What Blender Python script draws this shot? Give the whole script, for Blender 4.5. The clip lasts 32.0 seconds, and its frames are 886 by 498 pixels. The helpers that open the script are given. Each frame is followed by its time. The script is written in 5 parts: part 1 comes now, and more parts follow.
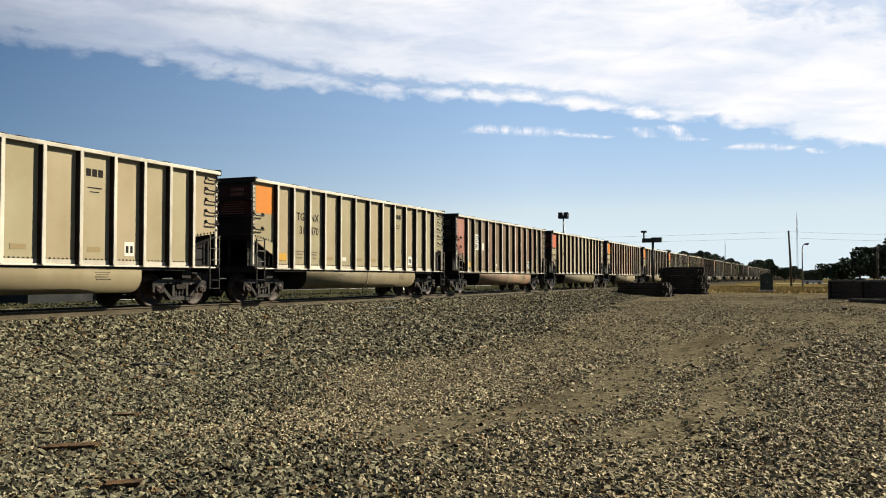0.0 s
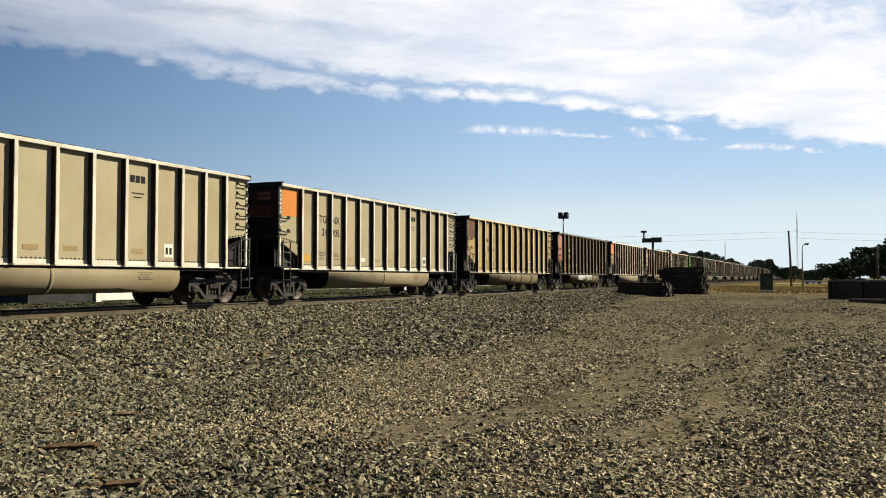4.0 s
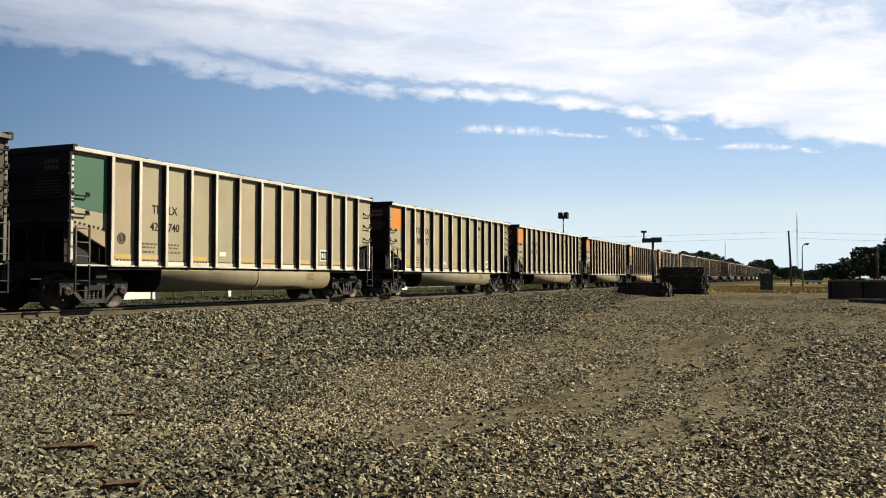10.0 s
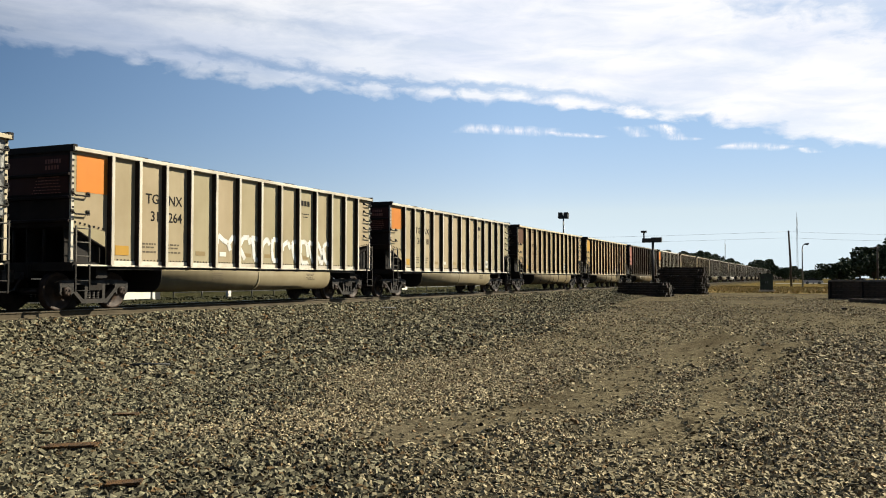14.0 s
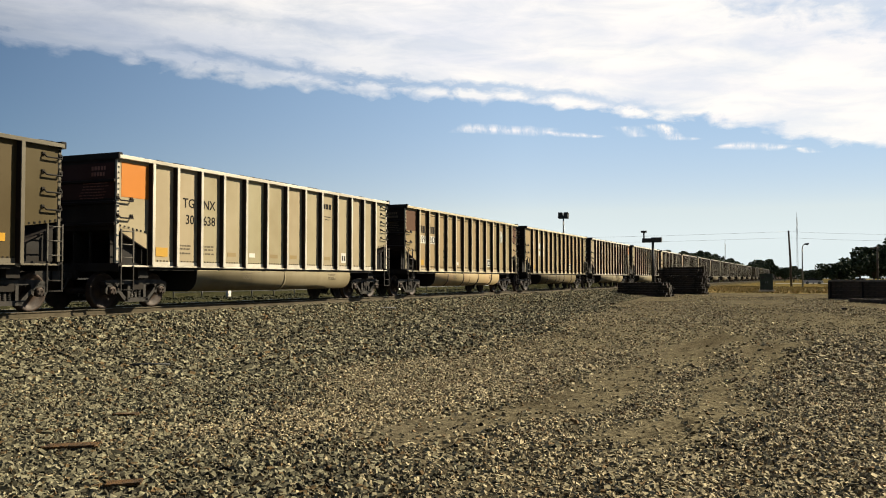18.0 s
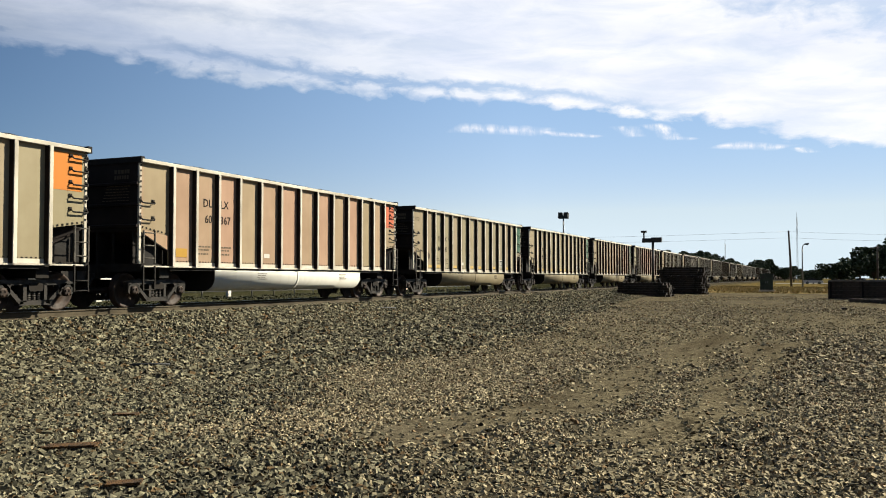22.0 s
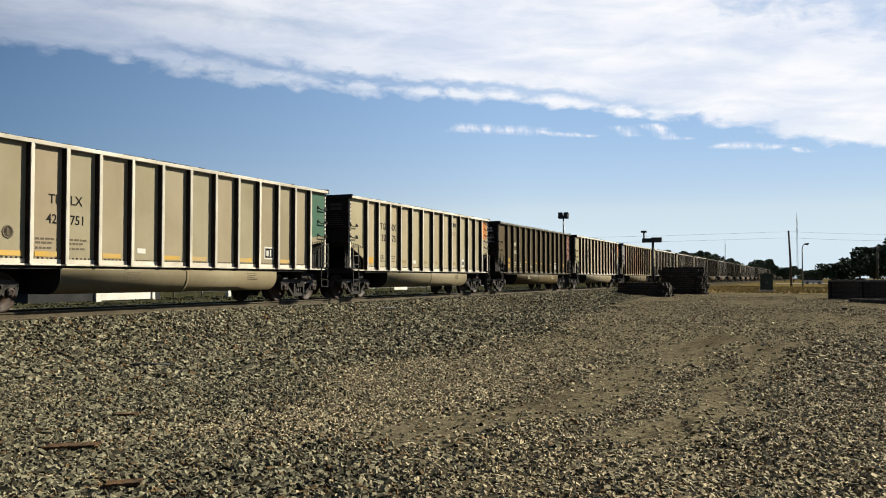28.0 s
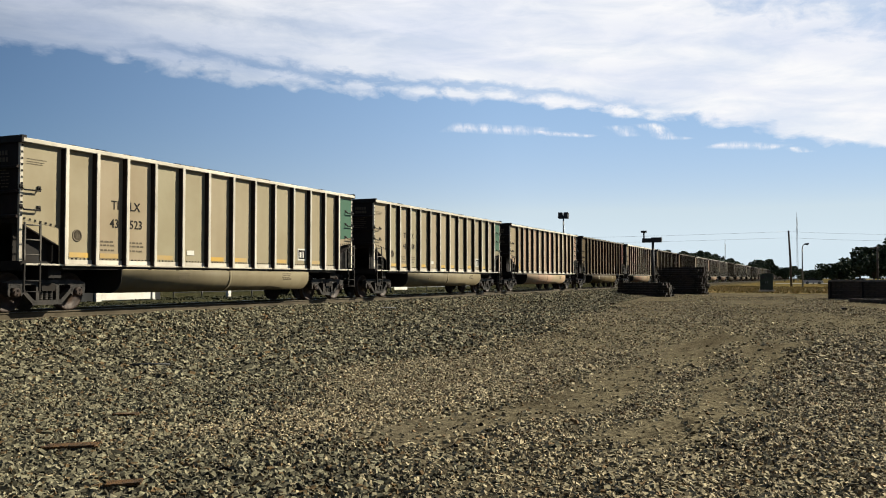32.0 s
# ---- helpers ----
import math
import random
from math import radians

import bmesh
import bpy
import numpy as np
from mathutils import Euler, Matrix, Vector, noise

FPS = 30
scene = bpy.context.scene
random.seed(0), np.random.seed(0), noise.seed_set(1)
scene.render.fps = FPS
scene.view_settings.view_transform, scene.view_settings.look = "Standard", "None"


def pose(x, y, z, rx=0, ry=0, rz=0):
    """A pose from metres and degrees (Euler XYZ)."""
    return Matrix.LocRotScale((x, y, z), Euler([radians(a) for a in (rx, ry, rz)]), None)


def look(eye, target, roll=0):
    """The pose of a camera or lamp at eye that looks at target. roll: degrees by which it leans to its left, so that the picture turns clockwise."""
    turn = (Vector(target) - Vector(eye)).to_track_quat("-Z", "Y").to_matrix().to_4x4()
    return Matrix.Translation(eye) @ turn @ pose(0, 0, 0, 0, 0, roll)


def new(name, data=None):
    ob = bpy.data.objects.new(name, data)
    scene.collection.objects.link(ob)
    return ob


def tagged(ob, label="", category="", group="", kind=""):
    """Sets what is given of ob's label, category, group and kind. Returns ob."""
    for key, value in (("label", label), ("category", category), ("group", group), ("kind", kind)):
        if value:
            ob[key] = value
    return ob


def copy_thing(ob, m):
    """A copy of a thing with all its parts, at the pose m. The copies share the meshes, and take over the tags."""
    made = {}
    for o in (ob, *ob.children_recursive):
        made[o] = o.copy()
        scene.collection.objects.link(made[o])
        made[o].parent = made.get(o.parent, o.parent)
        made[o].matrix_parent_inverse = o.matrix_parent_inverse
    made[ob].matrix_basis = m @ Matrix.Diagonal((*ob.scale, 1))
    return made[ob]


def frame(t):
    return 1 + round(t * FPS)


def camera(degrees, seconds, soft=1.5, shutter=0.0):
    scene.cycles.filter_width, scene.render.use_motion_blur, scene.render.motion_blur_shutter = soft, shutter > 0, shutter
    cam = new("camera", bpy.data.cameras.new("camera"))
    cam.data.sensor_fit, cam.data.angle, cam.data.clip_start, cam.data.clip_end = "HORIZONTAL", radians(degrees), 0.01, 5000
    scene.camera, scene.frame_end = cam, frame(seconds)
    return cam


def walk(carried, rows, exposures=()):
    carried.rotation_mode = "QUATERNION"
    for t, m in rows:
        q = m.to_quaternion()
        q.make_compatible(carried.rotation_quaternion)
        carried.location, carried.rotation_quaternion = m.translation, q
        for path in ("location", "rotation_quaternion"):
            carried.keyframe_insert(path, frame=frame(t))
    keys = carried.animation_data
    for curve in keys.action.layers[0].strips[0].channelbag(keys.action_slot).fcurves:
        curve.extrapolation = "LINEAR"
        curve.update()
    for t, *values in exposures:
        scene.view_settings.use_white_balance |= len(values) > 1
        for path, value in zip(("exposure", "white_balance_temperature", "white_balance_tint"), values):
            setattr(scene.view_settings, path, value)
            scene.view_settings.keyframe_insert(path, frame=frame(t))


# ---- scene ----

# The track runs along +Y, the camera stands in the gravel lot on its +X side. Metres; lot level is z = 0.
cam = camera(54.22, 32.0, soft=1.0)
EYE = pose(0, 0, 1.45, 91.927, 0, 23.517)
# the clip's own camera drifts in exposure and white balance: seconds, stops, kelvin, tint
DRIFT = [(0, 1.47, 6500, 10), (3, 1.48, 6450, 10), (6, 1.50, 6950, 10), (8, 1.50, 7100, 10), (9, 1.50, 7100, 10), (10, 1.50, 6450, 10),
         (11, 1.50, 6200, 10), (12, 1.49, 6200, 10), (13, 1.49, 6350, 10), (14, 1.49, 6450, 10), (17, 1.49, 7150, 10), (18, 1.49, 6950, 10),
         (19, 1.49, 6850, 10), (20, 1.49, 6800, 10), (21, 1.48, 6400, 10), (22, 1.48, 6350, 10), (23, 1.48, 6100, 10), (24, 1.48, 6050, 10),
         (25, 1.47, 6000, 10), (28, 1.38, 6300, 10), (29, 1.37, 6350, 10), (30, 1.36, 6500, 10), (31, 1.36, 6800, 10), (32, 1.36, 6350, 10)]
walk(cam, [(0.0, EYE), (32.0, EYE)], DRIFT)

RAIL_Z = 0.67          # head of the rail
TRACK_X = -17.56       # middle of the track
PITCH = 16.65          # from wagon to wagon
BODY = 14.90           # body of one wagon
SKEW = 0.0036          # how far the track veers to -X for each metre of +Y
SUN_EL, SUN_AZ = 35.0, 46.0   # degrees; azimuth from +Y towards +X

# ---- light ----
world = bpy.data.worlds.new("sky")
scene.world = world
world.use_nodes = True
wn = world.node_tree.nodes
sky = wn.new("ShaderNodeTexSky")
sky.sky_type, sky.sun_disc = "NISHITA", False
sky.sun_elevation, sky.sun_rotation = radians(SUN_EL), radians(SUN_AZ)
sky.altitude, sky.air_density, sky.dust_density, sky.ozone_density = 300, 1.0, 0.0, 6.0
wn["Background"].inputs["Strength"].default_value = 0.025
world.node_tree.links.new(sky.outputs[0], wn["Background"].inputs["Color"])
SUN_DIR = Vector((math.cos(radians(SUN_EL)) * math.sin(radians(SUN_AZ)),
                  math.cos(radians(SUN_EL)) * math.cos(radians(SUN_AZ)), math.sin(radians(SUN_EL))))
sun = new("sun", bpy.data.lights.new("sun", "SUN"))
sun.data.energy, sun.data.angle, sun.data.color = 5.0, radians(0.5), (1.0, 0.93, 0.75)
sun.matrix_world = look(SUN_DIR * 200, (0, 0, 0))


# ---- materials ----
class Mat:
    """A node material with a Principled shader, and short ways to add nodes."""

    def __init__(self, name, rough=0.7, metal=0.0, gloss=0.2):
        self.m = bpy.data.materials.new(name)
        self.m.use_nodes = True
        self.t = self.m.node_tree
        self.b = self.t.nodes["Principled BSDF"]
        self.b.inputs["Roughness"].default_value = rough
        self.b.inputs["Metallic"].default_value = metal
        self.b.inputs["Specular IOR Level"].default_value = gloss
        self.co = self.add("ShaderNodeTexCoord").outputs["Object"]

    def add(self, kind, **sockets):
        n = self.t.nodes.new(kind)
        for k, v in sockets.items():
            self.set(n.inputs[k.replace("_", " ")], v)
        return n

    def set(self, socket, v):
        if isinstance(v, bpy.types.NodeSocket):
            self.t.links.new(v, socket)
        else:
            socket.default_value = v

    def scaled(self, sx, sy, sz, src=None):
        n = self.add("ShaderNodeMapping", Vector=src or self.co, Scale=(sx, sy, sz))
        return n.outputs[0]

    def noise(self, scale, detail=4.0, rough=0.55, vec=None, distort=0.0):
        n = self.add("ShaderNodeTexNoise", Vector=vec or self.co, Scale=scale, Detail=detail, Roughness=rough, Distortion=distort)
        return n.outputs[0]

    def voronoi(self, scale, out="Distance", vec=None):
        n = self.add("ShaderNodeTexVoronoi", Vector=vec or self.co, Scale=scale)
        return n.outputs[out]

    def ramp(self, fac, lo, hi, a=0.0, b=1.0):
        n = self.add("ShaderNodeMapRange", Value=fac, From_Min=lo, From_Max=hi, To_Min=a, To_Max=b)
        return n.outputs[0]

    def mix(self, fac, a, b, mode="MIX"):
        n = self.t.nodes.new("ShaderNodeMix")
        n.data_type, n.blend_type = "RGBA", mode
        for s, v in ((n.inputs[0], fac), (n.inputs[6], a), (n.inputs[7], b)):
            self.set(s, (*v, 1.0) if isinstance(v, tuple) and len(v) == 3 else v)
        return n.outputs[2]

    def math(self, op, a, b=0.0, c=0.0):
        n = self.t.nodes.new("ShaderNodeMath")
        n.operation = op
        for s, v in zip(n.inputs, (a, b, c)):
            self.set(s, v)
        return n.outputs[0]

    def split(self, vec=None):
        n = self.add("ShaderNodeSeparateXYZ", Vector=vec or self.co)
        return n.outputs

    def bump(self, height, strength=0.3, dist=0.02, prev=None):
        n = self.add("ShaderNodeBump", Height=height, Strength=strength, Distance=dist)
        if prev is not None:
            self.set(n.inputs["Normal"], prev)
        return n.outputs[0]

    def done(self, color, rough=None, normal=None):
        self.set(self.b.inputs["Base Color"], (*color, 1.0) if isinstance(color, tuple) and len(color) == 3 else color)
        if rough is not None:
            self.set(self.b.inputs["Roughness"], rough)
        if normal is not None:
            self.set(self.b.inputs["Normal"], normal)
        return self.m

    def island(self):
        return self.add("ShaderNodeNewGeometry").outputs["Random Per Island"]

    def chance(self):
        return self.add("ShaderNodeObjectInfo").outputs["Random"]


def weathered_paint(name, base, dirt, rough=0.5, metal=0.0, dirt_amount=0.5, streak=0.5, bays=0.0):
    """Railway paint or dull aluminium: soft blotches, faint runs, each bay of a side a little different, slight waviness."""
    m = Mat(name, rough, metal, 0.12)
    chance = m.chance()
    moved = m.add("ShaderNodeVectorMath", Vector=m.co)
    m.set(moved.inputs[1], m.add("ShaderNodeCombineXYZ", X=m.math("MULTIPLY", chance, 37.0), Y=m.math("MULTIPLY", chance, 91.0)).outputs[0])
    place = moved.outputs[0]
    blot = m.ramp(m.noise(0.55, 5.0, 0.6, place), 0.36, 0.70)
    run = m.ramp(m.noise(1.0, 4.0, vec=m.scaled(3.5, 3.5, 0.3, place)), 0.48, 0.78)
    scuff = m.ramp(m.noise(2.6, 6.0, 0.7, place, 0.4), 0.60, 0.74)
    fine = m.noise(30.0, 3.0)
    c = m.mix(m.math("MULTIPLY", blot, dirt_amount), base, dirt)
    c = m.mix(m.math("MULTIPLY", run, streak), c, dirt)
    c = m.mix(m.math("MULTIPLY", scuff, 0.22), c, dirt)
    per = m.ramp(chance, 0, 1, 0.92, 1.08)
    c = m.mix(1.0, c, m.add("ShaderNodeCombineColor", Red=per, Green=per, Blue=per).outputs[0], "MULTIPLY")
    if bays:
        bay = m.math("FLOOR", m.math("DIVIDE", m.math("ADD", m.split()[1], 6.24), 1.043))
        wn = m.t.nodes.new("ShaderNodeTexWhiteNoise")
        wn.noise_dimensions = "1D"
        m.set(wn.inputs["W"], m.math("ADD", bay, m.math("MULTIPLY", chance, 53.0)))
        hue = m.mix(wn.outputs["Value"], (1.0 + 0.5 * bays, 1.0 - 0.1 * bays, 1.0 + 0.1 * bays), (1.0 - 0.4 * bays, 1.0 - 0.1 * bays, 1.0 - 0.25 * bays))
        c = m.mix(1.0, c, hue, "MULTIPLY")
    wav = m.noise(1.1, 2.0, 0.5, place)
    n = m.bump(wav, 0.35, 0.03, m.bump(fine, 0.08, 0.003))
    return m.done(c, m.ramp(blot, 0, 1, rough - 0.06, min(rough + 0.12, 1.0)), n)


def rough_solid(name, base, other, scale=6.0, rough=0.75, metal=0.0, bump=0.3, dist=0.01):
    m = Mat(name, rough, metal)
    n1, n2 = m.noise(scale, 6.0), m.noise(scale * 8, 3.0)
    c = m.mix(m.ramp(n1, 0.35, 0.68), base, other)
    c = m.mix(m.ramp(n2, 0.3, 0.8, 0.0, 0.35), c, other)
    return m.done(c, m.ramp(n1, 0.3, 0.7, rough - 0.1, min(rough + 0.15, 1.0)), m.bump(n2, bump, dist))


def scuffed_black():
    """Black paint or film, wrinkled and scuffed to grey-white."""
    m = Mat("scuffed_black_paint", 0.4, 0.0, 0.4)
    a = m.noise(2.2, 7.0, 0.65, m.scaled(1, 1.0, 0.6), 1.2)
    b = m.noise(7.0, 5.0, 0.6, m.scaled(1, 1.3, 0.5), 0.8)
    f = m.math("MULTIPLY", m.ramp(a, 0.42, 0.66), m.ramp(b, 0.35, 0.6, 0.35, 1.0))
    return m.done(m.mix(f, (0.022, 0.021, 0.019), (0.36, 0.345, 0.30)), 0.45, m.bump(b, 0.6, 0.03))


PAINT = {
    "aluminium": weathered_paint("weathered_aluminium", (0.216, 0.182, 0.113), (0.162, 0.130, 0.075), 0.72, 0.0, 0.7, 0.2, 0.10),
    "dull": weathered_paint("dull_oxidised_aluminium", (0.198, 0.167, 0.108), (0.150, 0.121, 0.073), 0.72, 0.0, 0.7, 0.2, 0.10),
    "tan": weathered_paint("tan_paint", (0.198, 0.146, 0.076), (0.150, 0.106, 0.051), 0.7, 0.0, 0.6, 0.2, 0.10),
    "ochre": weathered_paint("ochre_paint", (0.196, 0.144, 0.058), (0.145, 0.100, 0.036), 0.7, 0.0, 0.6, 0.2, 0.08),
    "olive": weathered_paint("olive_brown_paint", (0.052, 0.036, 0.0125), (0.034, 0.023, 0.0085), 0.66, 0.0, 0.6, 0.2, 0.1),
    "grey": weathered_paint("dark_grey_paint", (0.048, 0.038, 0.025), (0.030, 0.023, 0.0155), 0.66, 0.0, 0.6, 0.3, 0.1),
    "brown": weathered_paint("rusty_brown_paint", (0.128, 0.091, 0.055), (0.072, 0.049, 0.028), 0.72, 0.0, 0.6, 0.3, 0.30),
    "umber": weathered_paint("peach_brown_paint", (0.232, 0.168, 0.106), (0.155, 0.108, 0.066), 0.72, 0.0, 0.6, 0.3, 0.30),
}
EDGE = {
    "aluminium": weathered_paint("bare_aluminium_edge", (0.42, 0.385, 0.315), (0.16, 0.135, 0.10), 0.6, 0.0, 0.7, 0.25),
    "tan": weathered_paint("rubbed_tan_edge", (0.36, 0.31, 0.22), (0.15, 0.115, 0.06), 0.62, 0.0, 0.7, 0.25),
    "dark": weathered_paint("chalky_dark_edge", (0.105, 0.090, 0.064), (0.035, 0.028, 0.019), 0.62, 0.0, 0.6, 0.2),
}
PANEL = {
    "orange": weathered_paint("orange_paint", (0.34, 0.115, 0.016), (0.25, 0.092, 0.022), 0.6, 0, 0.35, 0.2),
    "red": weathered_paint("red_paint", (0.33, 0.082, 0.040), (0.24, 0.07, 0.036), 0.6, 0, 0.4, 0.3),
    "maroon": weathered_paint("maroon_paint", (0.036, 0.010, 0.0065), (0.020, 0.008, 0.006), 0.7, 0, 0.5, 0.3),
    "faded_red": weathered_paint("scratched_maroon_paint", (0.125, 0.036, 0.023), (0.30, 0.165, 0.125), 0.6, 0, 0.65, 0.35),
    "green": weathered_paint("bright_green_paint", (0.0459, 0.1383, 0.0211), (0.0459, 0.0998, 0.0192), 0.6, 0, 0.4, 0.2),
    "dark_green": weathered_paint("sea_green_paint", (0.029, 0.072, 0.045), (0.042, 0.072, 0.045), 0.65, 0, 0.5, 0.3),
    "yellow": weathered_paint("yellow_paint", (0.30, 0.165, 0.022), (0.20, 0.12, 0.028), 0.6, 0, 0.4, 0.3),
    "rust": weathered_paint("rust_brown_paint", (0.0732, 0.0329, 0.0155), (0.0459, 0.0229, 0.0118), 0.7, 0, 0.5, 0.3),
    "black": scuffed_black(),
    "white": weathered_paint("white_paint", (0.42, 0.405, 0.36), (0.28, 0.25, 0.20), 0.6, 0, 0.4, 0.3),
    "low": weathered_paint("faded_yellow_strip", (0.36, 0.215, 0.032), (0.235, 0.18, 0.10), 0.65, 0, 0.9, 0.5),
    "faded": weathered_paint("faded_ochre_stencil", (0.1693, 0.119, 0.0502), (0.1612, 0.1271, 0.0769), 0.65, 0, 0.6, 0.3),
    "stripe": weathered_paint("yellow_reflector", (0.32, 0.165, 0.012), (0.22, 0.12, 0.0192), 0.5, 0, 0.3, 0.2),
}
TUB = weathered_paint("dusty_tub_paint", (0.128, 0.105, 0.063), (0.084, 0.065, 0.035), 0.72, 0.0, 0.8, 0.3)
GRIMY_TUB = weathered_paint("grimy_brown_tub_paint", (0.075, 0.056, 0.027), (0.045, 0.033, 0.016), 0.75, 0.0, 0.7, 0.3)
LADDER = rough_solid("grey_ladder_steel", (0.085, 0.075, 0.06), (0.03, 0.026, 0.021), 4.0, 0.7)
# rust brown, taken near black so the post flanks carry their shade
RUST_SHADE = rough_solid("rust_brown_post_steel", (0.022, 0.012, 0.0075), (0.010, 0.0065, 0.005), 1.5, 0.85)
# grimy brown of the end sheets, darkened further for the shade they stand in
GRIME_SHADE = rough_solid("coal_grimed_brown_steel", (0.013, 0.0065, 0.004), (0.005, 0.004, 0.0034), 1.2, 0.85)
# black of coal and dark fittings, also laid on parts as their deep shade
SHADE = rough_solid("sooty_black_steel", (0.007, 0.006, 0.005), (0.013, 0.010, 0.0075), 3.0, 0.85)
CAST = rough_solid("dusty_cast_steel", (0.027, 0.022, 0.017), (0.007, 0.006, 0.0048), 5.0, 0.6)
WHEEL = rough_solid("wheel_steel", (0.040, 0.024, 0.015), (0.014, 0.009, 0.0066), 5.0, 0.6, 0.1)
INK = Mat("black_lettering", 0.8, 0.0, 0.05).done((0.012, 0.0105, 0.009))
FADED = Mat("faded_stencil_ink", 0.8, 0.0, 0.1).done((0.075, 0.06, 0.04))
CHALK = Mat("cream_lettering", 0.6).done((0.3794, 0.3478, 0.2635))
SCRAWL = rough_solid("white_spray_paint", (0.4588, 0.4588, 0.434), (0.3224, 0.31, 0.279), 4.0, 0.6, bump=0.05)


# ---- mesh helpers ----
class Geo:
    """Collects boxes, prisms, tubes and plates into one mesh."""

    def __init__(self):
        self.v, self.f, self.sm = [], [], []

    def put(self, verts, faces, smooth=False):
        o = len(self.v)
        self.v += [tuple(p) for p in verts]
        self.f += [tuple(i + o for i in q) for q in faces]
        self.sm += [smooth] * len(faces)
        return self

    def box(self, x0, x1, y0, y1, z0, z1, ch=0.0):
        """A box; ch chamfers its edges along the longest side."""
        if ch <= 0:
            v = [(x, y, z) for x in (x0, x1) for y in (y0, y1) for z in (z0, z1)]
            return self.put(v, [(0, 1, 3, 2), (4, 6, 7, 5), (0, 4, 5, 1), (2, 3, 7, 6), (0, 2, 6, 4), (1, 5, 7, 3)])
        d = [x1 - x0, y1 - y0, z1 - z0]
        a = d.index(max(d))
        lo, hi = [x0, y0, z0], [x1, y1, z1]
        i, j = [k for k in range(3) if k != a]
        ring = [(lo[i] + ch, lo[j]), (hi[i] - ch, lo[j]), (hi[i], lo[j] + ch), (hi[i], hi[j] - ch),
                (hi[i] - ch, hi[j]), (lo[i] + ch, hi[j]), (lo[i], hi[j] - ch), (lo[i], lo[j] + ch)]
        v = []
        for e in (lo[a], hi[a]):
            for p, q in ring:
                c = [0, 0, 0]
                c[a], c[i], c[j] = e, p, q
                v.append(c)
        return self.put(v, [tuple(range(7, -1, -1)), tuple(range(8, 16))] + [(k, (k + 1) % 8, 8 + (k + 1) % 8, 8 + k) for k in range(8)])

    def prism(self, outline, x0, x1, axis=0, smooth=False):
        """An outline of (a, b) pairs pushed along one axis from x0 to x1."""
        n = len(outline)
        at = {0: lambda e, a, b: (e, a, b), 1: lambda e, a, b: (a, e, b), 2: lambda e, a, b: (a, b, e)}[axis]
        v = [at(e, a, b) for e in (x0, x1) for a, b in outline]
        self.put(v, [tuple(range(n - 1, -1, -1)), tuple(range(n, 2 * n))])
        o = len(self.v) - 2 * n
        self.f += [(o + k, o + (k + 1) % n, o + n + (k + 1) % n, o + n + k) for k in range(n)]
        self.sm += [smooth] * n
        return self

    def tube(self, path, r, sides=6, caps=True, r2=None):
        pts = [Vector(p) for p in path]
        n = len(pts)
        rings = []
        for i, p in enumerate(pts):
            d = (pts[min(i + 1, n - 1)] - pts[max(i - 1, 0)]).normalized()
            up = Vector((0, 0, 1)) if abs(d.z) < 0.9 else Vector((0, 1, 0))
            a = d.cross(up).normalized()
            b = a.cross(d)
            rr = r if r2 is None else r + (r2 - r) * i / (n - 1)
            rings.append([p + (a * math.cos(t) + b * math.sin(t)) * rr for t in (2 * math.pi * k / sides for k in range(sides))])
        v = [q for ring in rings for q in ring]
        f = [(i * sides + k, i * sides + (k + 1) % sides, (i + 1) * sides + (k + 1) % sides, (i + 1) * sides + k)
             for i in range(n - 1) for k in range(sides)]
        self.put(v, f, True)
        if caps:
            o = len(self.v) - len(v)
            self.f += [tuple(o + k for k in range(sides - 1, -1, -1)), tuple(o + (n - 1) * sides + k for k in range(sides))]
            self.sm += [False, False]
        return self

    def lathe(self, profile, axis=0, sides=20, centre=(0, 0, 0)):
        """A profile of (along, radius) pairs turned round an axis."""
        cx, cy, cz = centre
        v = []
        for e, r in profile:
            for k in range(sides):
                a, b = r * math.cos(2 * math.pi * k / sides), r * math.sin(2 * math.pi * k / sides)
                p = (e, a, b) if axis == 0 else (a, e, b) if axis == 1 else (a, b, e)
                v.append((p[0] + cx, p[1] + cy, p[2] + cz))
        n = len(profile)
        f = [(i * sides + k, i * sides + (k + 1) % sides, (i + 1) * sides + (k + 1) % sides, (i + 1) * sides + k)
             for i in range(n - 1) for k in range(sides)]
        self.put(v, f, True)
        o = len(self.v) - len(v)
        self.f += [tuple(o + k for k in range(sides - 1, -1, -1)), tuple(o + (n - 1) * sides + k for k in range(sides))]
        self.sm += [False, False]
        return self

    def mesh(self, name, material):
        me = bpy.data.meshes.new(name)
        me.from_pydata(self.v, [], self.f)
        me.polygons.foreach_set("use_smooth", self.sm)
        bm = bmesh.new()
        bm.from_mesh(me)
        bmesh.ops.recalc_face_normals(bm, faces=bm.faces)
        bm.to_mesh(me)
        bm.free()
        me.materials.append(material)
        return me


def part(name, geo, material, parent, label="", at=None):
    """One mesh object under a thing or a part. geo: a Geo or a finished mesh."""
    ob = new(name, geo if isinstance(geo, bpy.types.Mesh) else geo.mesh(name, material))
    ob.parent = parent
    if at is not None:
        ob.matrix_basis = at
    return tagged(ob, label) if label else ob


def thing(name, label, category, at=None, group="", kind=""):
    ob = new(name)
    ob.empty_display_size = 0.2
    if at is not None:
        ob.matrix_basis = at
    return tagged(ob, label, category, group, kind)


def setting(name, geo, material, label, category):
    ob = new(name, geo if isinstance(geo, bpy.types.Mesh) else geo.mesh(name, material))
    return tagged(ob, label, category, kind="structure")


